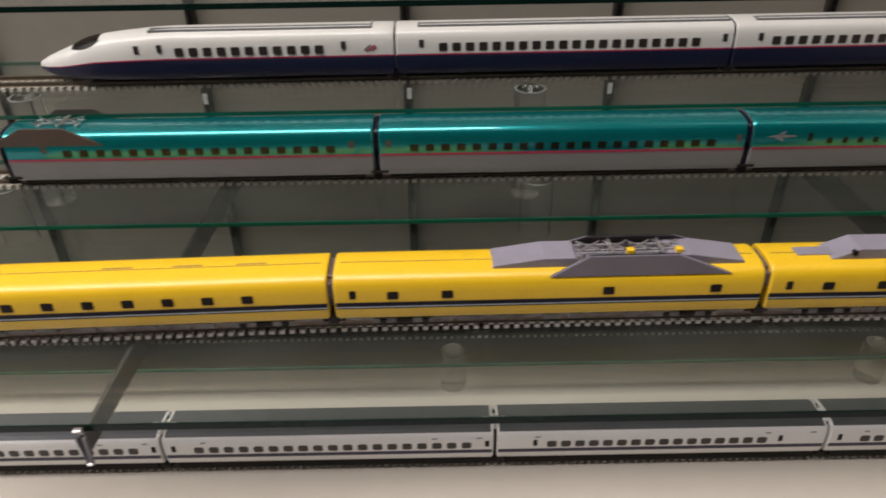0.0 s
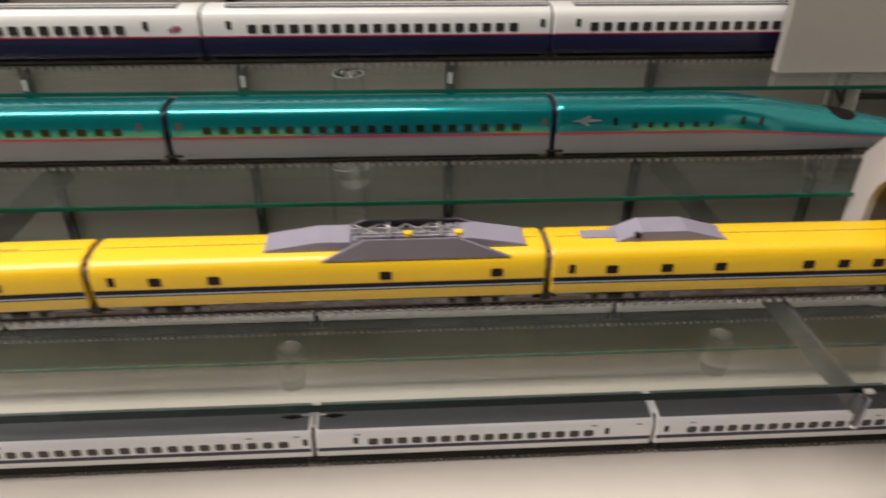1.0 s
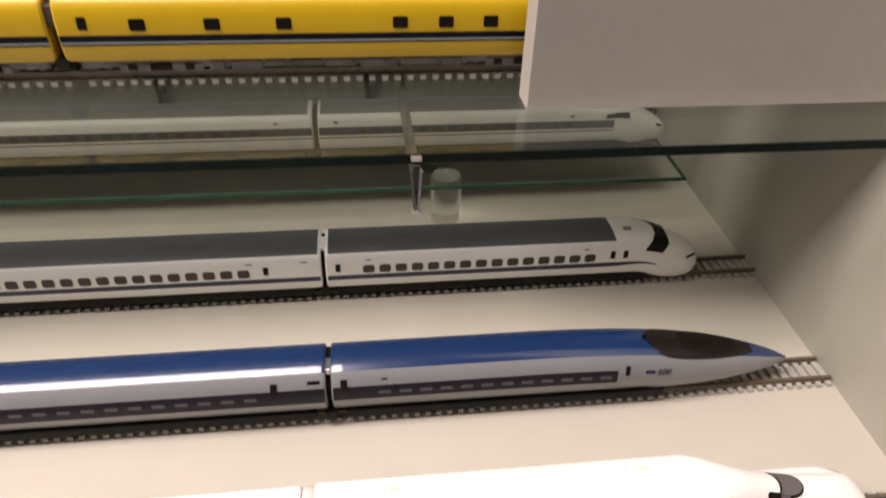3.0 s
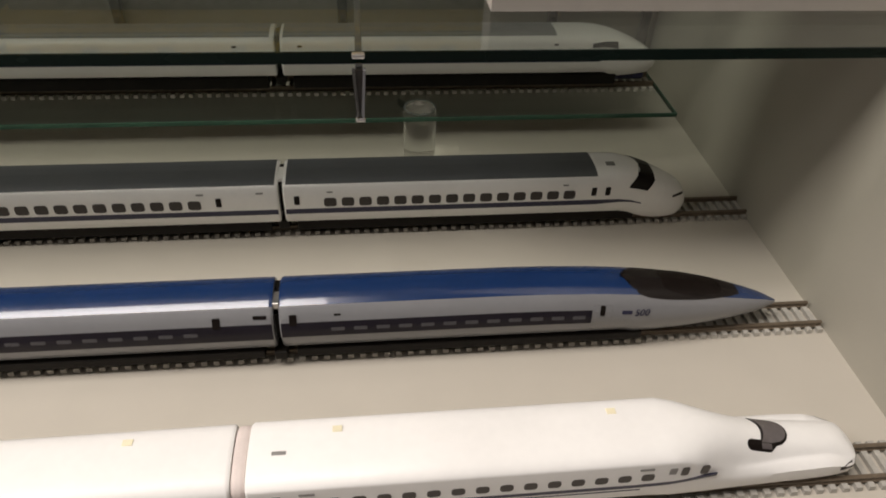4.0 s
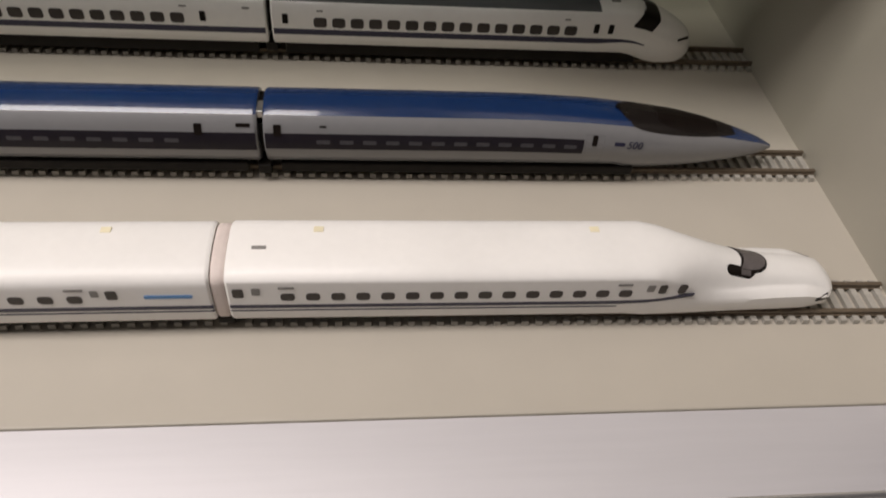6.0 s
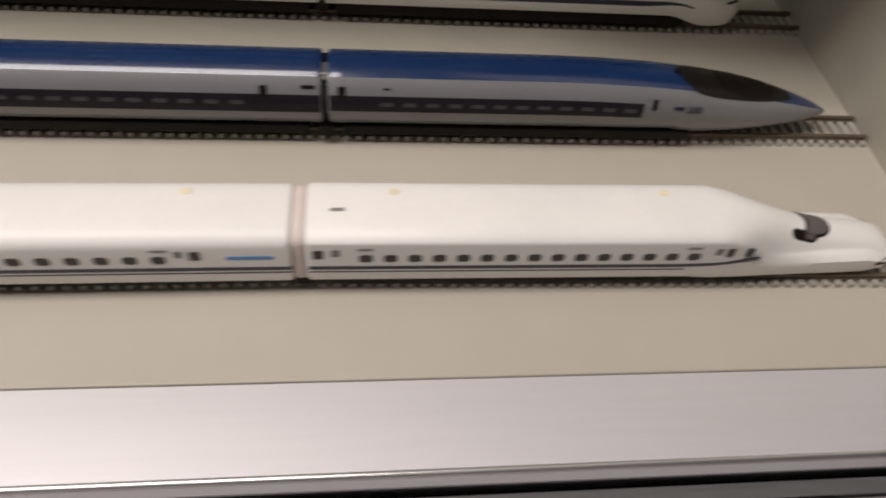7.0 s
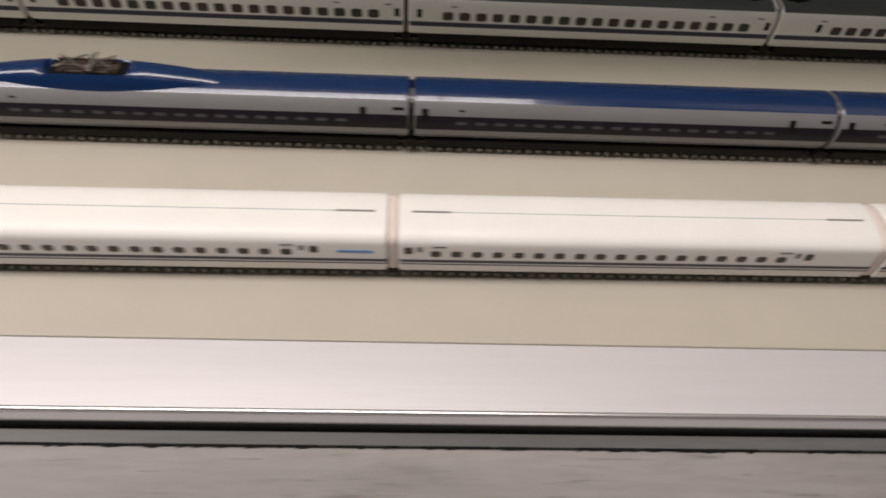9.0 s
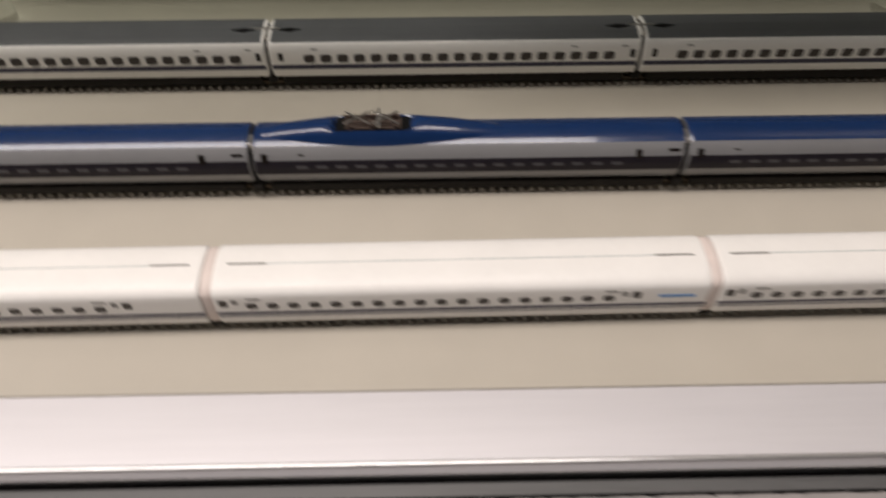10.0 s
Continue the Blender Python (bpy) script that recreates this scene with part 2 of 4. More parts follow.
# ---- structure ----
def single(name, bm, mat, label, category, kind="structure", smooth=None):
    return tagged(part(name, bm, mat, smooth=smooth), label, category, kind=kind)


single("floor", box(-2.40, 0.35, -0.0295, 0.30, -0.018, 0.0, 0.0006), LAMINATE, "cream laminate base board of the display case", "case floor")
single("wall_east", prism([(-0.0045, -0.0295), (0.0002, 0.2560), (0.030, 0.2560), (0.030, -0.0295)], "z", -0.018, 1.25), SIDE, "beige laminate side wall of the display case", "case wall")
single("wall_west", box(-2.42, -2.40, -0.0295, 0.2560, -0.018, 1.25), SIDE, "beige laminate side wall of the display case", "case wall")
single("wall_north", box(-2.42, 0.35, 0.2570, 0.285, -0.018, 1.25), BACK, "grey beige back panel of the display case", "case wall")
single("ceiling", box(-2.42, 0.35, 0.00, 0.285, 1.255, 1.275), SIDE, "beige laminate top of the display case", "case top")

# aluminium sill in front of the board
pts = [(-0.0302, -0.018), (-0.0302, 0.0004), (-0.0524, 0.0004)]
pts += [(-0.0524 - 0.0009 * math.sin(radians(a)), -0.0005 + 0.0009 * math.cos(radians(a))) for a in range(15, 61, 15)]
pts += [(-0.0548, -0.0025), (-0.0548, -0.0036), (-0.0530, -0.0050), (-0.0520, -0.0050), (-0.0520, -0.018)]
single("trim", prism(pts, "x", -2.42, 0.35), ALU, "satin anodised aluminium sill along the case front", "sill", smooth=30)
bead = [(-0.0526 + 0.0010 * math.cos(radians(a)), -0.0004 + 0.0010 * math.sin(radians(a))) for a in range(0, 360, 24)]
single("trim", prism(bead, "x", -2.42, 0.35), POLISHED, "bright polished edge of the aluminium sill", "sill edge", smooth=40)
single("trim", box(-2.42, 0.35, -0.0594, -0.0553, -0.018, -0.0080, 0.0004), ALU_DARK, "dark grey metal sliding door track", "door track")
# black strip laid in the gap as its painted shadow
single("trim", box(-2.42, 0.35, -0.0553, -0.0520, -0.018, -0.0165), BLACK, "black strip standing for the shadow in the gap below the sill", "seal")
single("ground", box(-2.9, 0.9, -0.42, -0.0598, -0.030, -0.0085, 0.0008), FLOORWOOD, "worn grey painted wooden ledge before the case", "ledge")
single("base_cabinet", box(-2.9, 0.9, -0.40, 0.285, -0.90, -0.0305), SIDE, "plain beige cupboard base below the case", "cupboard")
# unseen room added round the case, dark so little light bounces back
single("room_floor", box(-4, 3, -4, 2, -0.95, -0.90), DIM, "unseen room floor, kept dark to cut fill light", "floor")
for nm, b in (("wall_south", box(-4, 3, -4.1, -4, -0.95, 1.9)), ("wall_left", box(-4.1, -4, -4, 2, -0.95, 1.9)), ("wall_right", box(3, 3.1, -4, 2, -0.95, 1.9)), ("wall_behind", box(-4, 3, 2, 2.1, -0.95, 1.9)), ("room_ceiling", box(-4, 3, -4, 2, 1.9, 2.0))):
    single(nm, b, DIM, "unseen wall of the room, kept dark to cut fill light", "room wall")

# ragged dark filler left along the ledge's edge
bm = bmesh.new()
rnd = random.Random(7)
x = -1.3
while x < 0.2:
    n = rnd.randint(3, 9)
    step = rnd.uniform(0.001, 0.004)
    top = [(x + step * i, -0.0598 - 0.0009 * rnd.random() ** 2) for i in range(n + 1)]
    row = [(p[0], -0.0592) for p in top]
    vs = [bm.verts.new((p[0], p[1], -0.0084)) for p in top] + [bm.verts.new((p[0], p[1], -0.0084)) for p in reversed(row)]
    bm.faces.new(vs)
    x += step * n + rnd.choice((0.0, 0.002, 0.006, 0.015))
ext = bmesh.ops.extrude_face_region(bm, geom=bm.faces[:])
bmesh.ops.translate(bm, verts=[v for v in ext["geom"] if isinstance(v, bmesh.types.BMVert)], vec=(0, 0, 0.0002))
single("edge_filler", bm, BLACK, "ragged dark filler along the worn ledge", "filler", "stuff")

# uprights on the back panel
def upright(x):
    bm = box(-0.0024, 0.0024, 0.2530, 0.2570, 0.0, 1.10, 0.0004)
    o = tagged(part("slotted_upright", bm, STEEL, at=pose(x, 0, 0)), "slim black slotted steel upright on the back panel", "upright", "uprights on the back panel")
    slot = box(-0.0009, 0.0009, 0.2525, 0.2531, -0.004, 0.004)
    me = mesh_of("slot", slot, BLACK)
    for k in range(22):
        part("slot", me, None, o, at=pose(0, 0, 0.03 + 0.0255 * k))
    return o


for k in range(11):
    upright(-0.0580 - 0.1095 * k)
upright(-0.0066)
single("trim", box(-0.0640, -0.0050, 0.2540, 0.2570, 0.1265, 0.1292), STEEL, "short black steel cross bar on the back panel", "cross bar")


# glass shelves
def shelf(label, x0, x1, y0, y1, z0, z1, mat=None, rim=None):
    t = thing("glass_shelf", label, "glass shelf")
    part("pane", box(x0 + 0.0007, x1 - 0.0007, y0 + 0.0007, y1 - 0.0007, z0, z1), mat or SHELF, t)
    part("edge", box(x0, x1, y0, y0 + 0.0006, z0, z1), rim or EDGE_SHADED, t, "dark green polished glass edge" if rim else "polished glass edge coloured nearly black as in shade")
    for a in (box(x0, x1, y1 - 0.0006, y1, z0, z1), box(x0, x0 + 0.0006, y0 + 0.0006, y1 - 0.0006, z0, z1), box(x1 - 0.0006, x1, y0 + 0.0006, y1 - 0.0006, z0, z1)):
        part("edge", a, rim or EDGE_GREEN, t, "dark green polished glass edge")
    return t


ZB, Z1, Z2, Z3, Z4 = 0.0, 0.0255, 0.1055, 0.1342, 0.1618
shelf("low clear glass strip raised on acrylic pegs", -1.28, -0.0220, 0.163, 0.235, Z1 - 0.0018, Z1, None, EDGE_PALE)
shelf("large clear glass shelf with dark green edge on steel brackets", -1.295, -0.0010, 0.0480, 0.2520, Z2 - 0.0025, Z2)
shelf("narrow clear glass strip under the green train", -1.28, -0.012, 0.1258, 0.1720, Z3 - 0.0016, Z3, None, EDGE_GREEN)
shelf("clear glass strip under the white and navy train", -1.28, -0.012, 0.1730, 0.2500, Z4 - 0.0016, Z4, None, EDGE_GREEN)


shelf("upper glass shelf, tinted dark to shade the trains below", -1.295, -0.0010, 0.1050, 0.2520, 0.2203, 0.2220, SHADE_GLASS)
for x, z in ((-0.4962, 0.1394), (-0.3855, 0.1406), (-0.2770, 0.1416)):
    tagged(part("price_tag", box(x - 0.0013, x + 0.0013, 0.2518, 0.2524, z - 0.0030, z + 0.0030, 0.0002), PALE), "small white tag stuck on a black upright", "tag", "white tags")


def tube(r, wall, z0, z1, n=28):
    bm = bmesh.new()
    rows = [[bm.verts.new((q * math.cos(2 * math.pi * i / n), q * math.sin(2 * math.pi * i / n), z)) for i in range(n)] for q, z in ((r, z0), (r, z1), (r - wall, z1), (r - wall, z0))]
    for k in range(4):
        a, c = rows[k], rows[(k + 1) % 4]
        for i in range(n):
            bm.faces.new((a[i], a[(i + 1) % n], c[(i + 1) % n], c[i]))
    return bm


def peg(x, y, z0, z1, r=0.0072, wall=0.0):
    o = part("acrylic_peg", tube(r, wall, z0, z1 - 0.0004) if wall else cylinder(r, z0, z1 - 0.0004), ACRYL_THIN if wall else ACRYL, at=pose(x, y, 0), smooth=30)
    o.visible_shadow = False
    ring = [(r * math.cos(radians(a)), r * math.sin(radians(a))) for a in range(0, 361, 15)] + [(r * 0.90 * math.cos(radians(a)), r * 0.90 * math.sin(radians(a))) for a in range(360, -1, -15)]
    part("rim", prism(ring, "z", z1 - 0.0004, z1), FROST, o, "frosted pale rim")
    return tagged(o, "short clear acrylic cylinder holding up a glass strip", "acrylic peg", "acrylic pegs")


for x in (-0.134, -0.3645, -0.80, -1.05):
    peg(x, 0.1760, ZB, Z1 - 0.0018)
    peg(x, 0.2240, ZB, Z1 - 0.0018)
for k in range(5):
    peg(-0.0920 - 0.2350 * k, 0.2020, Z2, Z4 - 0.0016)
    peg(-0.0920 - 0.2350 * k, 0.1640, Z2, Z3 - 0.0016, wall=0.0003)


def bracket(x):
    t = thing("shelf_bracket", "grey steel blade bracket under the large glass shelf", "shelf bracket", "shelf brackets", at=pose(x, 0, 0))
    part("blade", prism([(0.0468, Z2 - 0.0027), (0.2528, Z2 - 0.0027), (0.2528, Z2 - 0.019), (0.20, Z2 - 0.016), (0.0468, Z2 - 0.0110)], "x", -0.0008, 0.0008, 0.0002), BRACKET, t)
    # right arm gets a paler grey, painting in the light it catches
    for sg in (-1, 1):
        arm = prism([(sg * 0.0015, Z2 - 0.0029), (sg * 0.0009, Z2 - 0.0029), (sg * 0.0002, Z2 - 0.0138), (sg * 0.0008, Z2 - 0.0146)], "y", 0.0450, 0.0464)
        part("hook_arm", arm, SKIRT if sg > 0 else BRACKET, t, "hook arm in paler grey for the light it catches" if sg > 0 else "")
    part("hook_web", prism([(-0.0009, Z2 - 0.0030), (0.0009, Z2 - 0.0030), (0.0001, Z2 - 0.0138), (-0.0001, Z2 - 0.0138)], "y", 0.0456, 0.0462), STEEL, t)
    for z, w in ((Z2 - 0.0155, 0.0011), (Z2 - 0.0002, 0.0014)):
        part("cap", box(-w, w, 0.0448, 0.0466, z, z + 0.0010, 0.0003), METAL, t, "bright metal cap")
    return t


for x in (-0.1590, -0.4860, -0.8130):
    bracket(x)


# tunnels
def tunnel(label, x0, x1, yc, z0, w, h, ch, open_w, open_h):
    t = thing("model_tunnel", label, "tunnel box", at=pose(0, yc, z0))
    d = 0.003
    c = ch * 0.80
    n = 24
    r = open_w / 2
    arch = [(r * math.cos(math.pi * k / n), open_h - r + r * math.sin(math.pi * k / n)) for k in range(n + 1)]
    for x, name in ((x0, "portal"), (x1 - d, "end_wall")):
        outer = [(w / 2, 0), (w / 2, h - ch), (w / 2 - c, h), (-w / 2 + c, h), (-w / 2, h - ch), (-w / 2, 0)]
        bm = prism(outer + [(-r, 0)] + list(reversed(arch)) + [(r, 0)], "x", x, x + d)
        part(name, bm, PLASTER, t)
    a, e = x0 + d, x1 - d
    for sg, name in ((-1, "side_panel"), (1, "side_panel")):
        part(name, prism([(sg * w / 2, 0), (sg * w / 2, h - ch), (sg * (w / 2 - d), h - ch - 0.001), (sg * (w / 2 - d), 0)], "x", a, e), PLASTER, t)
        part("sloped_panel", prism([(sg * w / 2, h - ch), (sg * (w / 2 - c), h), (sg * (w / 2 - c - 0.001), h - d), (sg * (w / 2 - d), h - ch - 0.001)], "x", a, e), PLASTER, t)
    part("top_panel", prism([(-w / 2 + c, h), (w / 2 - c, h), (w / 2 - c - 0.001, h - d), (-w / 2 + c + 0.001, h - d)], "x", a, e), PLASTER, t)
    q = r + 0.0006
    inner = [(q, 0)] + [(q * math.cos(math.pi * k / n), open_h - r + q * math.sin(math.pi * k / n)) for k in range(n + 1)] + [(-q, 0)]
    back = [(-q - 0.001, 0)] + [((q + 0.001) * math.cos(math.pi - math.pi * k / n), open_h - r + (q + 0.001) * math.sin(math.pi * k / n)) for k in range(n + 1)] + [(q + 0.001, 0)]
    part("lining", prism(inner + back, "x", a, e), DARKIN, t, "dark arched tunnel lining", smooth=30)
    return t


tunnel("white painted tunnel box over the yellow train", -0.1260, -0.0042, 0.0996, Z2, 0.0563, 0.0567, 0.0115, 0.035, 0.0460)
tunnel("white painted tunnel box over the white and navy train", -0.1330, -0.0285, 0.2140, Z4, 0.0440, 0.0567, 0.0115, 0.034, 0.0445)


# ---- tracks ----
def hinge(x, y, z, turn):
    """A pose that turns things built along x round the upright line at x."""
    return pose(x, y, z, 0, 0, turn) @ pose(-x, 0, 0)


# the yellow train and its track bend a little towards the front, car by car
BENDS = [(0.0, 0.1016, 0.0), (-0.2535, 0.1016, 0.5), (-0.4098, 0.1002, 1.8)]


def track(label, x0, x1, yc, z, turn=0.0, joint=0.0, top=0.0037):
    t = thing("model_track", label, "model track", "model railway tracks", at=hinge(joint, yc, z, turn))
    for s in (-1, 1):
        y = s * 0.0048
        web = prism([(y - 0.0009, 0.0014), (y + 0.0009, 0.0014), (y + 0.0003, 0.0018), (y + 0.0003, top - 0.0007), (y + 0.0006, top - 0.0005), (y + 0.0006, top), (y - 0.0006, top), (y - 0.0006, top - 0.0005), (y - 0.0003, top - 0.0007), (y - 0.0003, 0.0018)], "x", x0, x1)
        part("rail", web, RAIL, t)
    tie = mesh_of("tie", prism([(-0.0075, 0.0001), (0.0075, 0.0001), (0.0072, 0.0015), (-0.0072, 0.0015)], "x", -0.0009, 0.0009), TIE)
    n = int((x1 - x0) / 0.0038)
    for k in range(n):
        part("tie", tie, None, t, at=pose(x1 - 0.0012 - 0.0038 * k, 0, 0))
    return t


track("grey and brown model track laid on the cream board", -0.1912, -0.0062, 0.0050, ZB, -0.70, -0.1912, 0.0031)
track("grey and brown model track laid on the cream board", -0.92, -0.1912, 0.0054, ZB, 0.45, -0.1912, 0.0031)
track("grey and brown model track laid on the cream board", -0.92, -0.0045, 0.0615, ZB, top=0.0031)
track("grey and brown model track laid on the cream board", -0.92, -0.0020, 0.1258, ZB, top=0.0031)
track("grey and brown model track on the low glass strip", -0.80, -0.0255, 0.1915, Z1)
for (q, yc, turn), a, e in zip(BENDS, (-0.2535, -0.4098, -0.80), (-0.0150, -0.2535, -0.4098)):
    track("grey and brown model track on the large glass shelf", a, e, yc, Z2, turn, q)
track("grey and brown model track on the narrow glass strip", -0.80, -0.030, 0.1655, Z3)
track("grey and brown model track on the upper glass strip", -0.80, -0.020, 0.2132, Z4, 0.7, -0.3892)


# ---- trains ----
def curve_at(rows, x):
    """Smooth value at x of a short table of (x, value)."""
    if x <= rows[0][0]:
        return rows[0][1]
    for (a, u), (b, v) in zip(rows, rows[1:]):
        if x <= b:
            s = (x - a) / (b - a)
            return u + (v - u) * s
    return rows[-1][1]


class Hull:
    """A car body: a half profile (width share, height share) carried along x by tables of width, foot and top in metres."""
    def __init__(self, x0, x1, profile, width, foot, top, nose=None):
        self.x0, self.x1, self.profile = x0, x1, profile
        self.width, self.foot, self.top = width, foot, top
        self.nose = nose

    def dims(self, x):
        if not self.nose:
            return self.width, self.foot, self.top
        s = (x - self.x0) / (self.x1 - self.x0)
        return (self.width * curve_at(self.nose["w"], s), self.foot + 0.001 * curve_at(self.nose["f"], s), self.foot + (self.top - self.foot) * curve_at(self.nose["t"], s))

    def share(self, v, x=None):
        u = self.flat(v)
        if not self.nose or x is None or v < 0.35:
            return u
        r = curve_at(self.nose.get("r", [(0, 0), (1, 0)]), (x - self.x0) / (self.x1 - self.x0))
        return (1 - r) * u + r * math.sqrt(max(0.0, 1 - ((v - 0.35) / 0.65) ** 2)) * self.flat(0.35)

    def over(self, x, y):
        """Height of the upper body over a point of the plan."""
        w, f, t = self.dims(x)
        lo, hi = 0.4, 1.0
        for _ in range(30):
            m = (lo + hi) / 2
            if self.share(m, x) * w > abs(y):
                lo = m
            else:
                hi = m
        return f + lo * (t - f)

    def flat(self, v):
        for (u0, v0), (u1, v1) in zip(self.profile, self.profile[1:]):
            if v0 <= v <= v1 and v1 > v0:
                return u0 + (u1 - u0) * (v - v0) / (v1 - v0)
        return self.profile[-1][0]

    def at(self, x, v, side=-1, out=0.0):
        w, f, t = self.dims(x)
        d = 0.02
        u = self.share(v, x)
        du = (self.share(min(1, v + d), x) - self.share(max(0, v - d), x)) * w
        dv = (min(1, v + d) - max(0, v - d)) * (t - f)
        n = Vector((0, dv, -du)).normalized() if (du or dv) else Vector((0, 1, 0))
        return Vector((x, side * (u * w + out * n.y), f + v * (t - f) + out * n.z))

    def level(self, z, x=None):
        w, f, t = self.dims(self.x0 if x is None else x)
        return (z - f) / (t - f)

    def stations(self):
        if not self.nose:
            return [self.x0, self.x0 + 0.0006, self.x0 + 0.0012, self.x1 - 0.0012, self.x1 - 0.0006, self.x1]
        s = sorted(set([k / 44 for k in range(45)] + [0.97, 0.985, 0.993]))
        return [self.x0, self.x0 + 0.0006] + [self.x0 + (self.x1 - self.x0) * q for q in s[1:]]

    def body(self, zone):
        """The closed body; zone(v) gives the material slot of a height share."""
        bm = bmesh.new()
        rings = []
        st = self.stations()
        for i, x in enumerate(st):
            k = 1.0
            if not self.nose and i in (0, len(st) - 1) or (self.nose and i == 0):
                k = 0.955
            w, f, t = self.dims(x)
            mid = (f + t) / 2
            half = [((self.share(v, x) if v >= 0.35 else u) * w * k, mid + (f + v * (t - f) - mid) * (1 - (1 - k) * 0.7)) for u, v in self.profile]
            ring = [(-y, z) for y, z in half] + [(y, z) for y, z in reversed(half[:-1])]
            rings.append([bm.verts.new((x, y, z)) for y, z in ring])
        n = len(rings[0])
        m = len(self.profile)
        vs = [p[1] for p in self.profile]
        for a, b in zip(rings, rings[1:]):
            for i in range(n):
                j = (i + 1) % n
                f = bm.faces.new((a[i], a[j], b[j], b[i]))
                if i < m - 1:
                    vm = (vs[i] + vs[i + 1]) / 2
                elif i < n - 1:
                    q = n - 1 - i
                    vm = (vs[min(q, m - 1)] + vs[max(q - 1, 0)]) / 2
                else:
                    vm = 0
                f.material_index = zone(vm)
        bm.faces.new(rings[0])
        bm.faces.new(rings[-1])
        return bm

    def band(self, x0, x1, v0, v1, out=0.00012, n=1, m=1, side=-1, taper=None):
        """A thin skin that lies on the body between two height shares."""
        bm = bmesh.new()
        grid = []
        for i in range(n + 1):
            x = x0 + (x1 - x0) * i / n
            a, b = (taper(i / n, v0, v1) if taper else (v0, v1))
            grid.append([[bm.verts.new(self.at(x, a + (b - a) * j / m, side, o)) for j in range(m + 1)] for o in (out, -0.0002)])
        for i in range(n):
            for j in range(m):
                for o in (0, 1):
                    bm.faces.new((grid[i][o][j], grid[i + 1][o][j], grid[i + 1][o][j + 1], grid[i][o][j + 1]))
            for j in (0, m):
                bm.faces.new((grid[i][0][j], grid[i + 1][0][j], grid[i + 1][1][j], grid[i][1][j]))
        for i in (0, n):
            for j in range(m):
                bm.faces.new((grid[i][0][j], grid[i][0][j + 1], grid[i][1][j + 1], grid[i][1][j]))
        return bm

    def spot(self, x, v, out=0.0, side=-1):
        """The pose of a small flat piece on the body's side, its local z pointing out."""
        o = self.at(x, v, side, out)
        dx = (self.at(x + 0.001, v, side) - self.at(x - 0.001, v, side)).normalized()
        dv = (self.at(x, min(1, v + 0.03), side) - self.at(x, max(0, v - 0.03), side)).normalized()
        n = dx.cross(dv).normalized()
        dv = n.cross(dx)
        m = Matrix((dx, dv, n)).transposed().to_4x4()
        m.translation = o
        return m


PLATES = {}


def plate(w, h, r, mat, name):
    key = (w, h, r, mat.name, name)
    if key not in PLATES:
        PLATES[key] = mesh_of(name, prism(rounded(w, h, r), "z", -0.0003, 0.00012), mat)
    return PLATES[key]


def windows(hull, parent, xs, z, w, h, r=0.0006, mat=None, name="window"):
    me = plate(w, h, r, mat or WINDOW, name)
    for x in xs:
        part(name, me, None, parent, at=hull.spot(x, hull.level(z)))


BOXY = [(0.0, 0.0), (0.80, 0.0), (0.90, 0.02), (0.955, 0.08), (0.985, 0.20), (1.0, 0.38), (1.0, 0.55), (0.985, 0.68), (0.955, 0.79), (0.90, 0.875), (0.80, 0.935), (0.62, 0.970), (0.40, 0.988), (0.20, 0.997), (0.0, 1.0)]
ROUND = [(0.0, 0.0), (0.58, 0.0), (0.68, 0.03), (0.79, 0.10), (0.885, 0.20), (0.950, 0.30), (0.988, 0.40), (1.0, 0.49), (0.985, 0.57), (0.955, 0.635), (0.90, 0.715), (0.855, 0.765), (0.76, 0.84), (0.64, 0.90), (0.50, 0.945), (0.34, 0.975), (0.17, 0.994), (0.0, 1.0)]
HIGH = [(0.0, 0.0), (0.80, 0.0), (0.92, 0.02), (0.975, 0.08), (0.995, 0.18), (1.0, 0.35), (0.995, 0.50), (0.986, 0.62), (0.978, 0.75), (0.968, 0.805), (0.942, 0.855), (0.87, 0.900), (0.76, 0.938), (0.62, 0.966), (0.45, 0.985), (0.25, 0.996), (0.0, 1.0)]


def underframe(t, x0, x1, z0, z1, mat=None):
    """Dark frame, two bogies with wheels and equipment boxes below the floor."""
    L = x1 - x0
    # frame is built extra wide to keep light off the ties
    part("underframe", box(x0 + 0.004, x1 - 0.004, -0.0092, 0.0092, z0 + 0.0010, z1 + 0.0003, 0.0003), mat or UNDER, t)
    for c in (x0 + L * 0.16, x1 - L * 0.16):
        b = part("bogie", box(c - 0.0115, c + 0.0115, -0.0070, 0.0070, z0 + 0.0004, z0 + 0.0030, 0.0004), UNDER, t)
        for d in (-0.0078, 0.0078):
            for s in (-1, 1):
                part("wheel", cylinder(0.0027, -0.0007, 0.0007, 16, "y", (c + d, s * 0.0047, z0 + 0.0027)), METAL, b)
    k = 0
    for fx, w in ((0.36, 0.016), (0.48, 0.010), (0.60, 0.020)):
        part("equipment_box", box(x0 + L * fx - w / 2, x0 + L * fx + w / 2, -0.0085, 0.0085, z0 + 0.0012, z1, 0.0004), UNDER, t)


def coupler(t, x, z, mat=None):
    part("gangway", box(x - 0.0028, x + 0.0028, -0.0062, 0.0062, z + 0.002, z + 0.0155, 0.0006), mat or UNDER, t)
    part("coupler", box(x - 0.0050, x + 0.0050, -0.0016, 0.0016, z - 0.0030, z - 0.0005, 0.0004), UNDER, t)
    part("coupler_block", box(x - 0.0020, x + 0.0020, -0.0098, 0.0098, max(0.0038, z - 0.0036), max(0.0066, z - 0.0004), 0.0004), UNDER, t)


def seq(a, b, n):
    return [a + (b - a) * k / (n - 1) for k in range(n)]


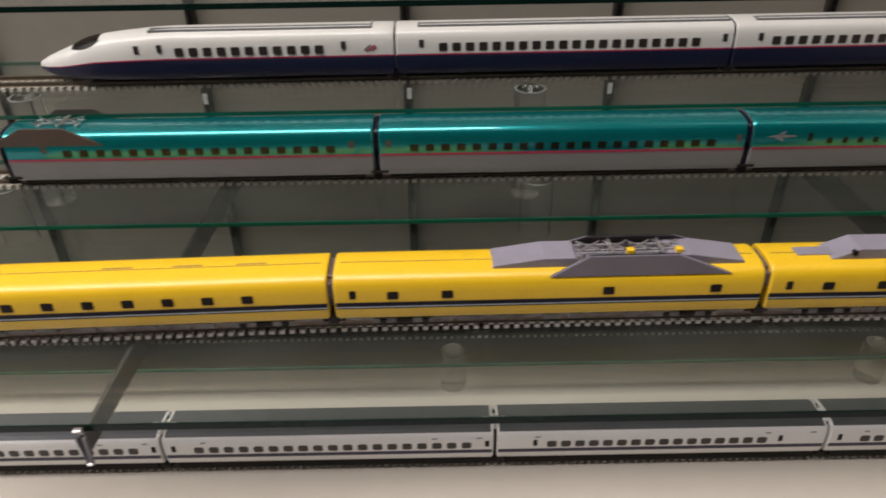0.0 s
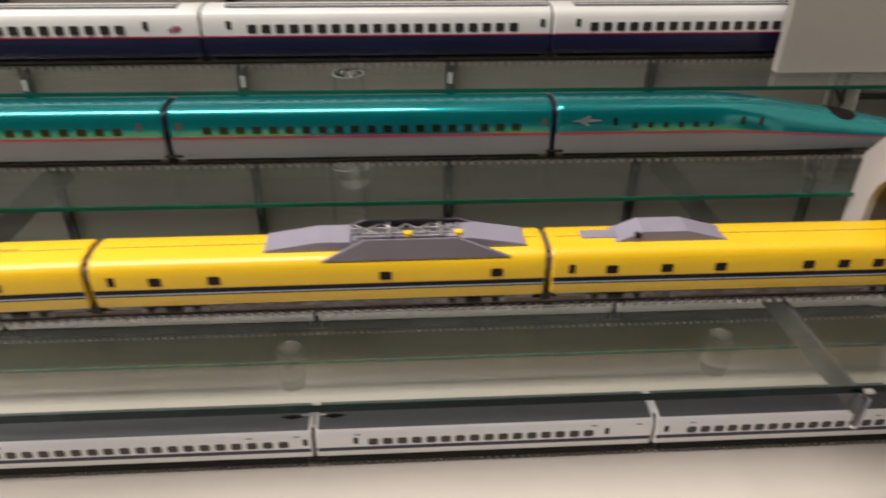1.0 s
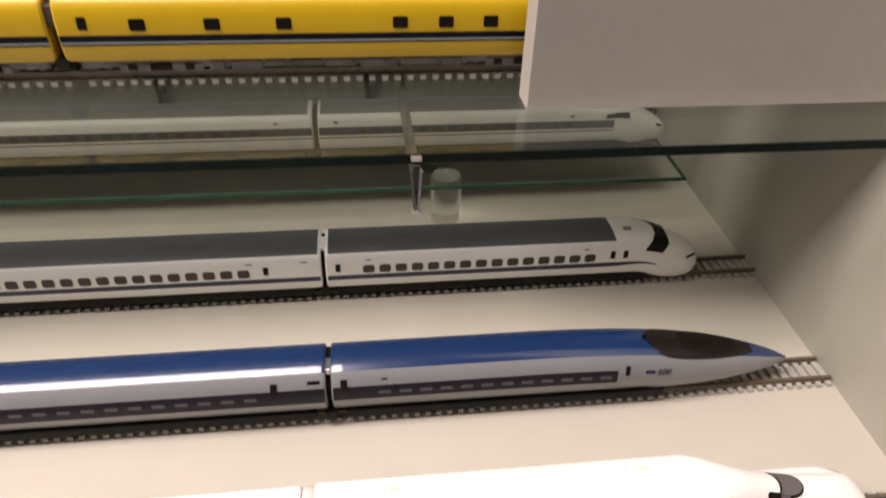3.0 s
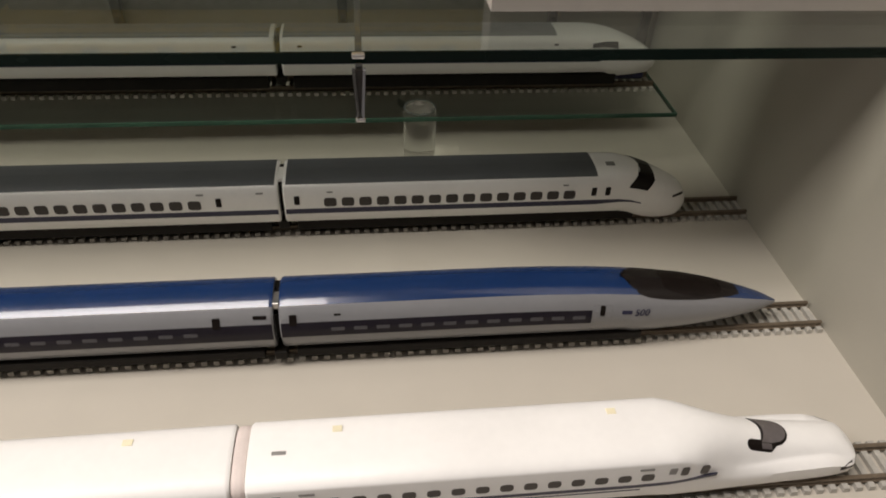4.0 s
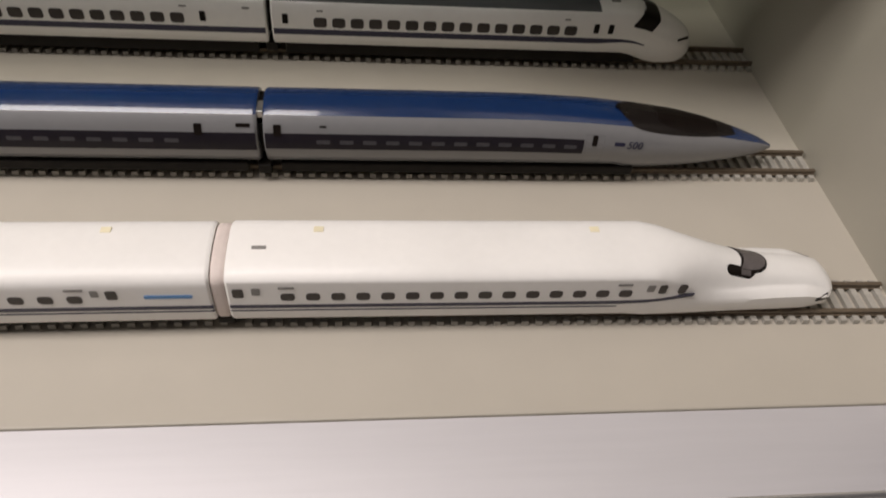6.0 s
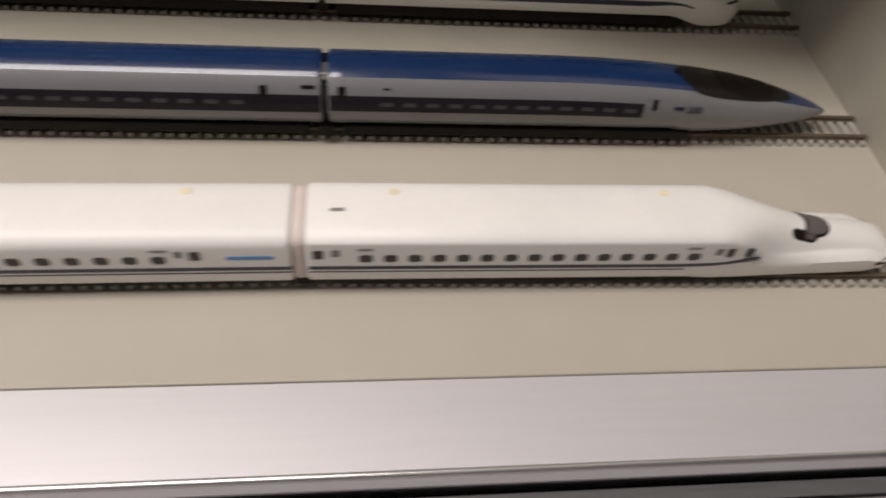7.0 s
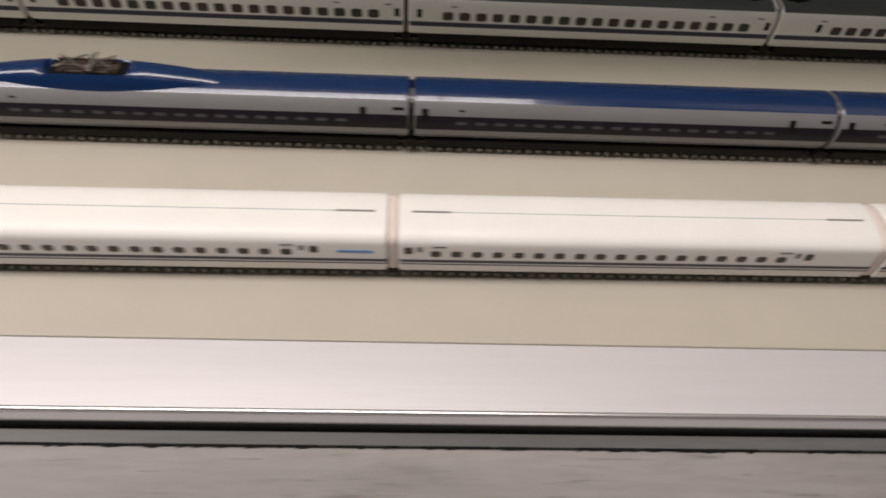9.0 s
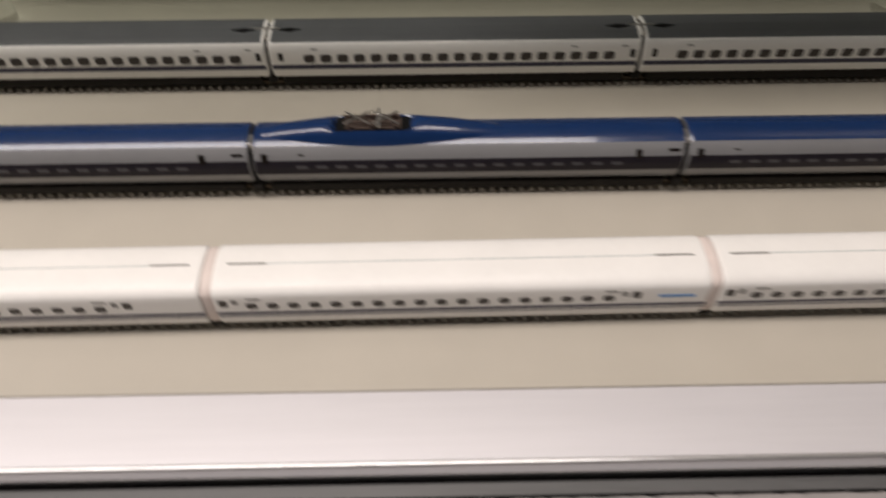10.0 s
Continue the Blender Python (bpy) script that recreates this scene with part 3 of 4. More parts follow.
# nose shapes: width, foot lift in mm and top along the car, 0 at the rear and 1 at the tip
NOSE_300 = {"r": [(0, 0), (0.80, 0), (0.88, 0.55), (0.95, 0.9), (1, 1)],
            "w": [(0, 1), (0.82, 1), (0.88, 0.985), (0.93, 0.93), (0.96, 0.85), (0.98, 0.75), (0.992, 0.63), (1, 0.50)],
            "f": [(0, 0), (0.83, 0), (0.865, -2.2), (0.90, -4.0), (0.965, -4.4), (0.985, -3.6), (1, -2.0)],
            "t": [(0, 1), (0.78, 1), (0.82, 0.985), (0.86, 0.93), (0.89, 0.85), (0.92, 0.745), (0.95, 0.615), (0.975, 0.48), (0.99, 0.38), (0.996, 0.32), (1, 0.25)]}
NOSE_500 = {"w": [(0, 1), (0.58, 1), (0.66, 0.985), (0.72, 0.95), (0.78, 0.88), (0.84, 0.77), (0.90, 0.60), (0.95, 0.40), (0.98, 0.22), (1, 0.06)],
            "f": [(0, 0), (0.66, 0), (0.68, -1.2), (0.80, -0.9), (0.90, 0.3), (0.96, 1.2), (1, 2.2)],
            "t": [(0, 1), (0.42, 1), (0.50, 0.985), (0.60, 0.94), (0.70, 0.86), (0.78, 0.76), (0.85, 0.63), (0.92, 0.465), (0.97, 0.315), (1, 0.19)]}
NOSE_700 = {"w": [(0, 1), (0.66, 1), (0.72, 0.97), (0.78, 0.925), (0.84, 0.885), (0.90, 0.855), (0.94, 0.82), (0.965, 0.78), (0.983, 0.71), (0.991, 0.63), (0.996, 0.53), (1, 0.36)],
            "f": [(0, 0), (0.62, 0), (0.66, -0.6), (0.95, -0.8), (0.98, -0.4), (1, 1.0)],
            "t": [(0, 1), (0.655, 1), (0.68, 0.993), (0.705, 0.975), (0.73, 0.94), (0.76, 0.87), (0.80, 0.75), (0.84, 0.645), (0.875, 0.585), (0.905, 0.545), (0.935, 0.50), (0.965, 0.445), (0.985, 0.375), (1, 0.27)],
            "y": [(0, 0.968), (0.655, 0.968), (0.70, 0.94), (0.733, 0.89), (0.77, 0.83), (0.807, 0.77), (0.84, 0.71), (0.88, 0.65), (0.94, 0.62), (0.975, 0.72), (1, 0.93)],
            "z": [(0, 0.0201), (0.655, 0.0201), (0.69, 0.0188), (0.715, 0.0166), (0.74, 0.0147), (0.77, 0.0135), (0.807, 0.0128), (0.88, 0.0125), (0.94, 0.0120), (1, 0.0096)],
            "c": [(0, 0.0135), (0.67, 0.0135), (0.72, 0.0116), (0.77, 0.0106), (0.82, 0.0105), (0.88, 0.0109), (0.94, 0.0108), (1, 0.0084)],
            "b": [(0, 0), (0.655, 0), (0.72, 0.35), (0.78, 0.6), (1, 0.5)],
            "o": [(0, 0), (0.70, 0), (0.80, 0.35), (0.93, 0.35), (0.98, 0)]}


NLEN = 0.1638


def section_700(h, x):
    """Half section of the end car: vertical flank, crease, hollow and the dome above it."""
    s = (x - h.x0) / (h.x1 - h.x0)
    c = lambda key: curve_at(h.nose[key], s)
    w, f, top = h.dims(x)
    ys, zs, zc, b, o = c("y") * w, c("z"), c("c"), c("b"), c("o")
    zs = min(zs, top - 0.0006)
    zc = min(zc, zs - 0.0003)
    pts = [(0, f), (0.80 * w, f), (0.92 * w, f + 0.0005), (0.975 * w, f + 0.0014), (0.995 * w, f + 0.0028), (w, zc - 0.0030 * (1 - 0.4 * o)), (w * (1 - 0.01 * o), zc - 0.0012), (w * (1 - 0.035 * o), zc)]
    for q in (0.2, 0.4, 0.6, 0.8, 1.0):
        a = pts[7][0]
        pts.append((a + (ys - a) * q, zc + (zs - zc) * (q + o * 0.45 * math.sin(math.pi * q))))
    high = [(0.995, 0.12), (0.972, 0.25), (0.904, 0.46), (0.79, 0.66), (0.644, 0.81), (0.468, 0.915), (0.26, 0.975), (0.13, 0.994), (0, 1)]
    bell = [(0.93, 0.03), (0.86, 0.10), (0.77, 0.26), (0.66, 0.46), (0.54, 0.655), (0.41, 0.805), (0.27, 0.918), (0.13, 0.982), (0, 1)]
    for (u0, v0), (u1, v1) in zip(high, bell):
        pts.append((ys * (u0 + (u1 - u0) * b), zs + (top - zs) * (v0 + (v1 - v0) * b)))
    return pts


def over_700(h, x, y):
    """Height of the end car's skin over a point of the plan."""
    p = section_700(h, x)[7:]
    for (y0, z0), (y1, z1) in zip(p, p[1:]):
        if y1 <= abs(y) <= y0:
            return z0 + (z1 - z0) * (y0 - abs(y)) / max(1e-9, y0 - y1)
    return p[0][1]


def nose_700(h):
    bm = bmesh.new()
    L = h.x1 - h.x0
    st = [h.x0, h.x0 + 0.0006] + [h.x0 + L * q for q in [0.3, 0.6] + [0.62 + 0.36 * k / 60 for k in range(61)] + [0.986, 0.991, 0.996, 1.0]]
    rings = []
    for i, x in enumerate(st):
        k = 0.955 if i == 0 else 1.0
        p = [(y * k, z if k == 1 else 0.0155 + (z - 0.0155) * 0.97) for y, z in section_700(h, x)]
        rings.append([bm.verts.new((x, -y, z)) for y, z in p] + [bm.verts.new((x, y, z)) for y, z in reversed(p[1:-1])])
    n = len(rings[0])
    for a, b in zip(rings, rings[1:]):
        for i in range(n):
            bm.faces.new((a[i], a[(i + 1) % n], b[(i + 1) % n], b[i]))
    bm.faces.new(rings[0])
    bm.faces.new(rings[-1])
    return bm


NOSE_100 = {"r": [(0, 0), (0.80, 0), (0.88, 0.5), (1, 0.9)],
            "w": [(0, 1), (0.80, 1), (0.86, 0.97), (0.91, 0.88), (0.95, 0.74), (0.975, 0.60), (0.99, 0.42), (1, 0.22)],
            "f": [(0, 0), (0.84, 0), (0.88, -2.0), (0.97, -1.6), (1, 0.6)],
            "t": [(0, 1), (0.78, 1), (0.83, 0.985), (0.87, 0.91), (0.90, 0.80), (0.93, 0.68), (0.96, 0.53), (0.985, 0.36), (1, 0.20)]}
NOSE_E5 = {"r": [(0, 0), (0.42, 0), (0.60, 0.55), (0.75, 0.8), (1, 0.9)],
            "w": [(0, 1), (0.45, 1), (0.58, 0.985), (0.70, 0.94), (0.80, 0.85), (0.90, 0.70), (0.96, 0.50), (0.985, 0.34), (1, 0.16)],
           "f": [(0, 0), (0.9, 0), (1, 1.0)],
           "t": [(0, 1), (0.41, 1), (0.47, 0.985), (0.55, 0.925), (0.63, 0.84), (0.70, 0.755), (0.75, 0.70), (0.80, 0.62), (0.88, 0.51), (0.95, 0.39), (1, 0.22)]}
NOSE_E2 = {"r": [(0, 0), (0.66, 0), (0.78, 0.6), (0.88, 0.85), (1, 0.9)],
            "w": [(0, 1), (0.66, 1), (0.74, 0.985), (0.82, 0.93), (0.89, 0.81), (0.94, 0.64), (0.975, 0.44), (1, 0.16)],
           "f": [(0, 0), (0.86, 0), (0.94, 1.0), (1, 3.6)],
           "t": [(0, 1), (0.62, 1), (0.68, 0.98), (0.75, 0.945), (0.80, 0.905), (0.83, 0.875), (0.86, 0.81), (0.895, 0.69), (0.92, 0.61), (0.95, 0.52), (0.975, 0.44), (1, 0.33)]}


def zones(*edges):
    def f(v):
        return sum(1 for e in edges if v > e)
    return f


def car(label, kind, x0, x1, yc, z, profile, width, foot, top, nose, mats, zone, turn=0.0, shape=None, joint=0.0):
    t = thing("model_train_car", label, "model train car", kind, at=hinge(joint, yc, z, turn))
    h = Hull(x0, x1, profile, width, foot, top, nose)
    body = part("body", shape(h) if shape else h.body(zone), mats, t, smooth=35)
    return t, h


# white train with a grey roof, on the board
def train_300(yc, z, first):
    grp = "white train with grey roof"
    for k in range(5):
        x1 = first - P * (k - 1) if k else first + 0.1588
        x0 = first - P * k if k else first
        x0, x1 = x0 + 0.0008, x1 - (0.0008 if k else 0)
        t, h = car("white model train car with dark grey roof and navy stripe", grp, x0, x1, yc, z, BOXY, 0.0105, 0.0088, 0.0264, NOSE_300 if k == 0 else None, [WHITE], zones())
        xe = x1 if k else x0 + 0.1184
        ve = 0.925
        for s in (-1, 1):
            part("roof_panel", h.band(x0 + 0.0012, xe - (0.0012 if k else 0), ve, 1.0, 0.00014, 1, 6, side=s), ROOFGREY, t, "matt dark grey roof panel")
        xs = x1 if k else x0 + 0.1374
        part("stripe", h.band(x0 + 0.0006, xs - (0.0006 if k else 0), h.level(0.0133), h.level(0.0155), 0.0001, 1 if k else 30, 1, taper=None if k else (lambda q, a, b: (a + (b - a) * max(0.0, (q - 0.86) / 0.14) * 0.8, b))), NAVY, t, "navy blue side stripe")
        if k == 0:
            windows(h, t, seq(x0 + 0.0170, x0 + 0.1078, 15), 0.0182, 0.0046, 0.0037, 0.0010, WINBROWN)
            windows(h, t, [x0 + 0.0049, x0 + 0.1174, x0 + 0.1229], 0.0193, 0.0020, 0.0036, 0.0004)
            windows(h, t, [x0 + 0.0170, x0 + 0.1060], 0.0224, 0.0022, 0.0006, 0.0002, GREYPRINT, "label")
            wind_300(h, t, x0)
        else:
            windows(h, t, seq(x0 + 0.0165, x0 + 0.1420, 19) if k > 1 else seq(x0 + 0.0258, x1 - 0.0301, 16), 0.0184, 0.0046, 0.0037, 0.0010, WINBROWN)
            windows(h, t, [x0 + 0.0047, x1 - 0.0030] if k > 1 else [x0 + 0.0180, x1 - 0.0215], 0.0193, 0.0020, 0.0036, 0.0004)
            windows(h, t, [x0 + 0.0190, x0 + 0.1270, x0 + 0.1480], 0.0226, 0.0026, 0.0006, 0.0002, GREYPRINT, "label")
        underframe(t, x0, x1 - (0 if k else 0.018), 0.0037, 0.0090)
        coupler(t, x0 - 0.0008, 0.0095)
        part("roof_joint", box(x0 - 0.0017, x0 + 0.0001, -0.0060, 0.0022, 0.0229, 0.0261, 0.0003), WHITE, t, "bright white roof joint")
        if k > 1:
            m = bmesh.new()
            box(x1 - 0.0050, x1 + 0.0060, -0.0012, -0.0002, 0.0264, 0.0269, 0.0001, bm=m)
            box(x1 + 0.0002, x1 + 0.0014, -0.0075, 0.0010, 0.0257, 0.0271, 0.0001, bm=m)
            if k > 0:
                part("roof_cable", m, METAL, t, "pale T-shaped roof cable")
                for s in (-1, 1):
                    q = x1 + (0.010 if s > 0 else -0.009)
                    part("insulator_shield", prism([(q - 0.005, -0.0016), (q, -0.0030), (q + 0.005, -0.0016), (q, -0.0004)], "z", 0.0261, 0.0268), BLACK, t)


LEAN = lambda q, a, b: (a + (0.02 if q < 0.7 else 0.02 + (q - 0.7) * 0.7), b if q > 0.45 else a + 0.05 + (b - a - 0.05) * (q / 0.45) ** 0.8)


def wind_300(h, t, x0):
    n = 10
    L = h.x1 - h.x0
    bm = h.band(h.x0 + L * 0.832, h.x0 + L * 0.902, 0.66, 0.9999, 0.0002, 10, 10, taper=LEAN)
    part("windscreen", bm, WINDOW, t, "dark glossy wraparound windscreen", smooth=40)
    part("windscreen", h.band(h.x0 + L * 0.832, h.x0 + L * 0.902, 0.66, 0.9999, 0.0002, 10, 10, side=1, taper=LEAN), WINDOW, t, "dark glossy wraparound windscreen", smooth=40)
    part("roof_logo", box(h.x0 + 0.1232, h.x0 + 0.1266, -0.0030, -0.0006, 0.0259, 0.02652), GREYPRINT, t, "small grey roof print")
    for s in (-1, 1):
        part("headlight", h.band(h.x0 + L * 0.956, h.x0 + L * 0.990, 0.64, 0.69, 0.0002, 6, 2, side=s, taper=lambda q, a, b: (a + 0.14 * q, b + 0.16 * q)), WINDOW, t, "slim dark headlight")


# silver and blue pointed train
def train_500(yc, z, first):
    grp = "blue and silver train"
    zb = zones(0.90)
    for k in range(5):
        x1 = first - P * (k - 1) if k else first + 0.1645
        x0 = first - P * k if k else first
        x0, x1 = x0 + 0.0009, x1 - (0.0009 if k else 0)
        t, h = car("silver model train car with glossy blue roof and dark window band", grp, x0, x1, yc, z, ROUND, 0.0105, 0.0070, 0.0262, NOSE_500 if k == 0 else None, [SILVER, BLUE], zb)
        xe = x1 if k else x0 + 0.0957
        # on middle cars the band runs lower, painting shade onto the flank
        part("window_band", h.band(x0 + 0.0004, xe - (0.0004 if k else 0), h.level(0.0149 if h.nose else 0.0141), h.level(0.0200), 0.0001, 1 if not h.nose else 20, 3), BANDDARK, t, "near-black window band", smooth=40)
        part("waist_line", h.band(x0 + 0.0004, (x1 if k else x0 + 0.140), h.level(0.0098), h.level(0.0104), 0.00008, 1 if k else 24, 1), SKIRT, t)
        n = 17 if k else 12
        windows(h, t, seq(x0 + 0.0171, xe - (0.0240 if k else 0.0041), n), 0.0175, 0.0040, 0.0013, 0.0003, WINLIGHT)
        windows(h, t, [x0 + 0.0040] + ([x1 - 0.0164] if k else []), 0.0208, 0.0022, 0.0034, 0.0003)
        windows(h, t, [x0 + 0.0171], 0.0219, 0.0020, 0.0006, 0.0001, WINDOW, "label")
        if k:
            windows(h, t, [x1 - 0.0038], 0.0220, 0.0040, 0.0011, 0.0002, WINDOW, "number_plate_bar")
        underframe(t, x0, x1 - (0 if k else 0.045), 0.0037, 0.0074)
        coupler(t, x0 - 0.0009, 0.0080)
        part("roof_joint", box(x0 - 0.0019, x0 + 0.0001, -0.0062, -0.0008, 0.0205, 0.0250, 0.0003), METAL, t, "grey metal roof joint")
        if k == 0:
            L = h.x1 - h.x0
            for s in (-1, 1):
                part("windscreen", h.band(h.x0 + L * 0.650, h.x0 + L * 0.905, 0.845, 0.9999, 0.00012, 16, 8, side=s, taper=lambda q, a, b: (a + (0.10 * abs(2 * q - 0.9) ** 2.2 + 0.16 * max(0.0, 1 - q / 0.22) ** 2.5), b)), GLAZE, t, "dark brown wraparound cockpit glazing", smooth=40)
                part("pane", h.band(h.x0 + L * 0.735, h.x0 + L * 0.865, 0.90, 0.9999, 0.0002, 12, 6, side=s, taper=lambda q, a, b: (a + (0.07 * abs(2 * q - 1) ** 2.2), b)), WINDOW, t, "black cockpit windscreen pane", smooth=40)
            windows(h, t, [x0 + 0.0991], 0.0198, 0.0016, 0.0034, 0.0004)
            part("door_seam", h.band(x0 + 0.0962, x0 + 0.1024, h.level(0.0090), h.level(0.0217), 0.00004, 2, 6), SKIRT, t)
            part("door", h.band(x0 + 0.0966, x0 + 0.1020, h.level(0.0092), h.level(0.0214), 0.00006, 2, 6), SILVER, t)
            text_on(h, t, "500", x0 + 0.1095, 0.0182, 0.0034, NAVY)
            windows(h, t, [x0 + 0.1072], 0.0191, 0.0034, 0.0012, 0.0003, NAVY, "logo_bar")
        if k == 3:
            shroud_500(t, h, x0 + 0.045)


def text_on(h, parent, text, x, z, size, mat, name="lettering"):
    """Raised lettering from the built-in font, laid on the side of the body."""
    cu = bpy.data.curves.new(name, "FONT")
    cu.body, cu.size, cu.extrude, cu.shear = text, size, 0.00004, 0.15
    tmp = bpy.data.objects.new(name, cu)
    scene.collection.objects.link(tmp)
    me = bpy.data.meshes.new_from_object(tmp.evaluated_get(bpy.context.evaluated_depsgraph_get()))
    bpy.data.objects.remove(tmp)
    me.materials.clear()
    me.materials.append(mat)
    m = h.spot(x + size * 0.3 * len(text), h.level(z), 0.0001)
    o = part(name, me, None, parent, at=m @ Matrix.Translation((-size * 0.3 * len(text), 0, 0.0001)))
    return o


def shroud_500(t, h, xc):
    """Streamlined hump round the current collector."""
    bm = bmesh.new()
    n, m = 36, 16
    rows = []
    for i in range(n + 1):
        q = -1 + 2 * i / n
        x = xc + q * 0.044
        rise = 0.0046 * max(0.0, math.cos(q * math.pi / 2)) ** 0.9
        well = max(0.0, 1 - abs(q + 0.05) / 0.34)
        row = []
        for j in range(m + 1):
            s = -1 + 2 * j / m
            wy = 0.0072 * (0.35 + 0.65 * math.cos(q * math.pi / 2) ** 0.7 if abs(q) < 1 else 0.35)
            y = s * wy
            zz = 0.0262 - 0.0108 * (1 - math.sqrt(max(0.0, 1 - (y / 0.0108) ** 2))) * 0.85
            lift = rise * (1 - abs(s) ** 4)
            cut = min(1.0, well * 6) * max(0.0, 1 - (abs(s) / 0.55) ** 6)
            row.append(bm.verts.new((x, y, zz + lift * (1 - cut * 0.85) - 0.0002)))
        rows.append(row)
    for a, b in zip(rows, rows[1:]):
        for j in range(m):
            bm.faces.new((a[j], a[j + 1], b[j + 1], b[j]))
    part("collector_shroud", bm, BLUE, t, "blue streamlined roof hump", smooth=45)
    # solid black block paints the shade inside the hump's recess
    part("collector_well_shade", box(xc - 0.0155, xc + 0.0125, -0.0044, 0.0044, 0.0258, 0.0284, 0.0003), BLACK, t, "black block standing for the shaded collector recess")
    collector(t, xc - 0.002, 0.0284, 0.5, BROWN)


def collector(t, x, z, s=1.0, mat=None):
    """A folded current collector: arms, insulators and a contact head."""
    c = part("current_collector", box(x - 0.010, x + 0.010, -0.0030, 0.0030, z, z + 0.0005), mat or METAL, t, "folded metal current collector")
    for dx in (-0.008, 0.0, 0.008):
        for dy in (-0.0026, 0.0026):
            part("insulator", cylinder(0.0009, z, z + 0.0018, 10, "z", (x + dx, dy, 0)), mat or METAL, c)
    for dy in (-0.0018, 0.0018):
        part("arm", box(x - 0.0105, x + 0.0095, dy - 0.0003, dy + 0.0003, z + 0.0018, z + 0.0025), mat or METAL, c)
    lattice = bmesh.new()
    for dx in (-0.0055, 0.0045):
        for k in (-1, 1):
            rod = prism([(x + dx - 0.0045, -0.0034 * k - 0.0003), (x + dx + 0.0045, 0.0034 * k - 0.0003), (x + dx + 0.0045, 0.0034 * k + 0.0003), (x + dx - 0.0045, -0.0034 * k + 0.0003)], "z", z + 0.0027, z + 0.0032)
            me = bpy.data.meshes.new("rod")
            rod.to_mesh(me)
            rod.free()
            lattice.from_mesh(me)
            bpy.data.meshes.remove(me)
    part("lattice", lattice, METAL, c, "crossed bright metal rods")
    part("contact_head", box(x + 0.0015, x + 0.0027, -0.0050, 0.0050, z + 0.0026, z + 0.0031), METAL, c)


# white long-nosed train nearest the sill
def train_700(yc, z, first):
    grp = "white long-nosed train"
    for k in range(5):
        x1 = first - P * (k - 1) if k else first + NLEN
        x0 = first - P * k if k else first
        x0, x1 = x0 + 0.0018, x1 - (0.0018 if k else 0)
        t, h = car("glossy white model train car with double navy stripe", grp, x0, x1, yc, z, HIGH, 0.0106, 0.0054, 0.0231, NOSE_700 if k == 0 else None, [SATIN], zones(), 0.45 if k else 0.0, None if k else nose_700, first)
        xe = x1 if k else x0 + 0.1180
        n = 1 if k else 28
        part("stripe", h.band(x0 + 0.0004, xe, h.level(0.0113), h.level(0.0125), 0.0001, n, 1, taper=None if k else (lambda q, a, b: (a + 0.18 * max(0, (q - 0.80) / 0.2) ** 2, b + 0.17 * max(0, (q - 0.80) / 0.2) ** 2))), NAVY, t, "navy blue side stripe")
        part("stripe", h.band(x0 + 0.0004, xe - (0 if k else 0.02), h.level(0.0101), h.level(0.0105), 0.0001, n, 1), NAVY, t, "thin navy side stripe")
        if k == 0:
            windows(h, t, seq(x0 + 0.0144, x0 + 0.0991, 15), 0.0154, 0.0034, 0.0026, 0.0009, WINBROWN)
            windows(h, t, [x0 + 0.0028], 0.0168, 0.0026, 0.0030, 0.0005, WINBROWN)
            windows(h, t, [x0 + 0.1087, x0 + 0.1142], 0.0170, 0.0020, 0.0030, 0.0004, WINBROWN)
            windows(h, t, [x0 + 0.0070, x0 + 0.1054], 0.0174, 0.0020, 0.0024, 0.0003, GREYPRINT, "label")
            windows(h, t, [x0 + 0.0142, x0 + 0.0983], 0.0187, 0.0038, 0.0007, 0.0002, GREYPRINT, "label")
            face_700(h, t)
        else:
            windows(h, t, seq(x0 + 0.0115, x1 - 0.0310, 18), 0.0154, 0.0034, 0.0026, 0.0009, WINBROWN)
            windows(h, t, [x0 + 0.0030, x1 - 0.0225], 0.0168, 0.0026, 0.0030, 0.0005, WINBROWN)
            windows(h, t, [x0 + 0.0065, x1 - 0.0262], 0.0174, 0.0018, 0.0022, 0.0003, GREYPRINT, "label")
            windows(h, t, [x0 + 0.0125, x1 - 0.0305], 0.0187, 0.0042, 0.0007, 0.0002, GREYPRINT, "label")
            if k % 2:
                windows(h, t, [x1 - 0.0098], 0.0160, 0.0112, 0.0011, 0.0005, LOGO_BLUE, "logo_bar")
            if k > 1:
                part("roof_cable", box(x0 + 0.012, x1 - 0.012, -0.00012, 0.00012, 0.0229, 0.0232), GREYLOGO, t, "thin grey roof cable")
                for q in (x0 + 0.010, x1 - 0.010):
                    part("cable_cover", box(q - 0.006, q + 0.006, -0.0003, 0.0003, 0.0229, 0.0234, 0.0001), GREYPRINT, t)
        for q in ((x0 + 0.0215, x0 + 0.0925) if k == 0 else (x1 - 0.0255,) if k == 1 else ()):
            part("roof_mark", box(q - 0.0012, q + 0.0012, 0.0040, 0.0058, 0.0225, 0.02305), MARK, t, "pale yellow roof mark")
        underframe(t, x0, x1 - (0 if k else 0.03), 0.0037, 0.0064)
        coupler(t, x0 - 0.0015, 0.0045, RUBBER)
        g = Hull(x0 - 0.0034, x0 - 0.0002, HIGH, 0.0102, 0.0058, 0.0227)
        part("gangway_cover", g.body(zones()), RUBBER, t, "pale pink rubber gangway cover", smooth=40)


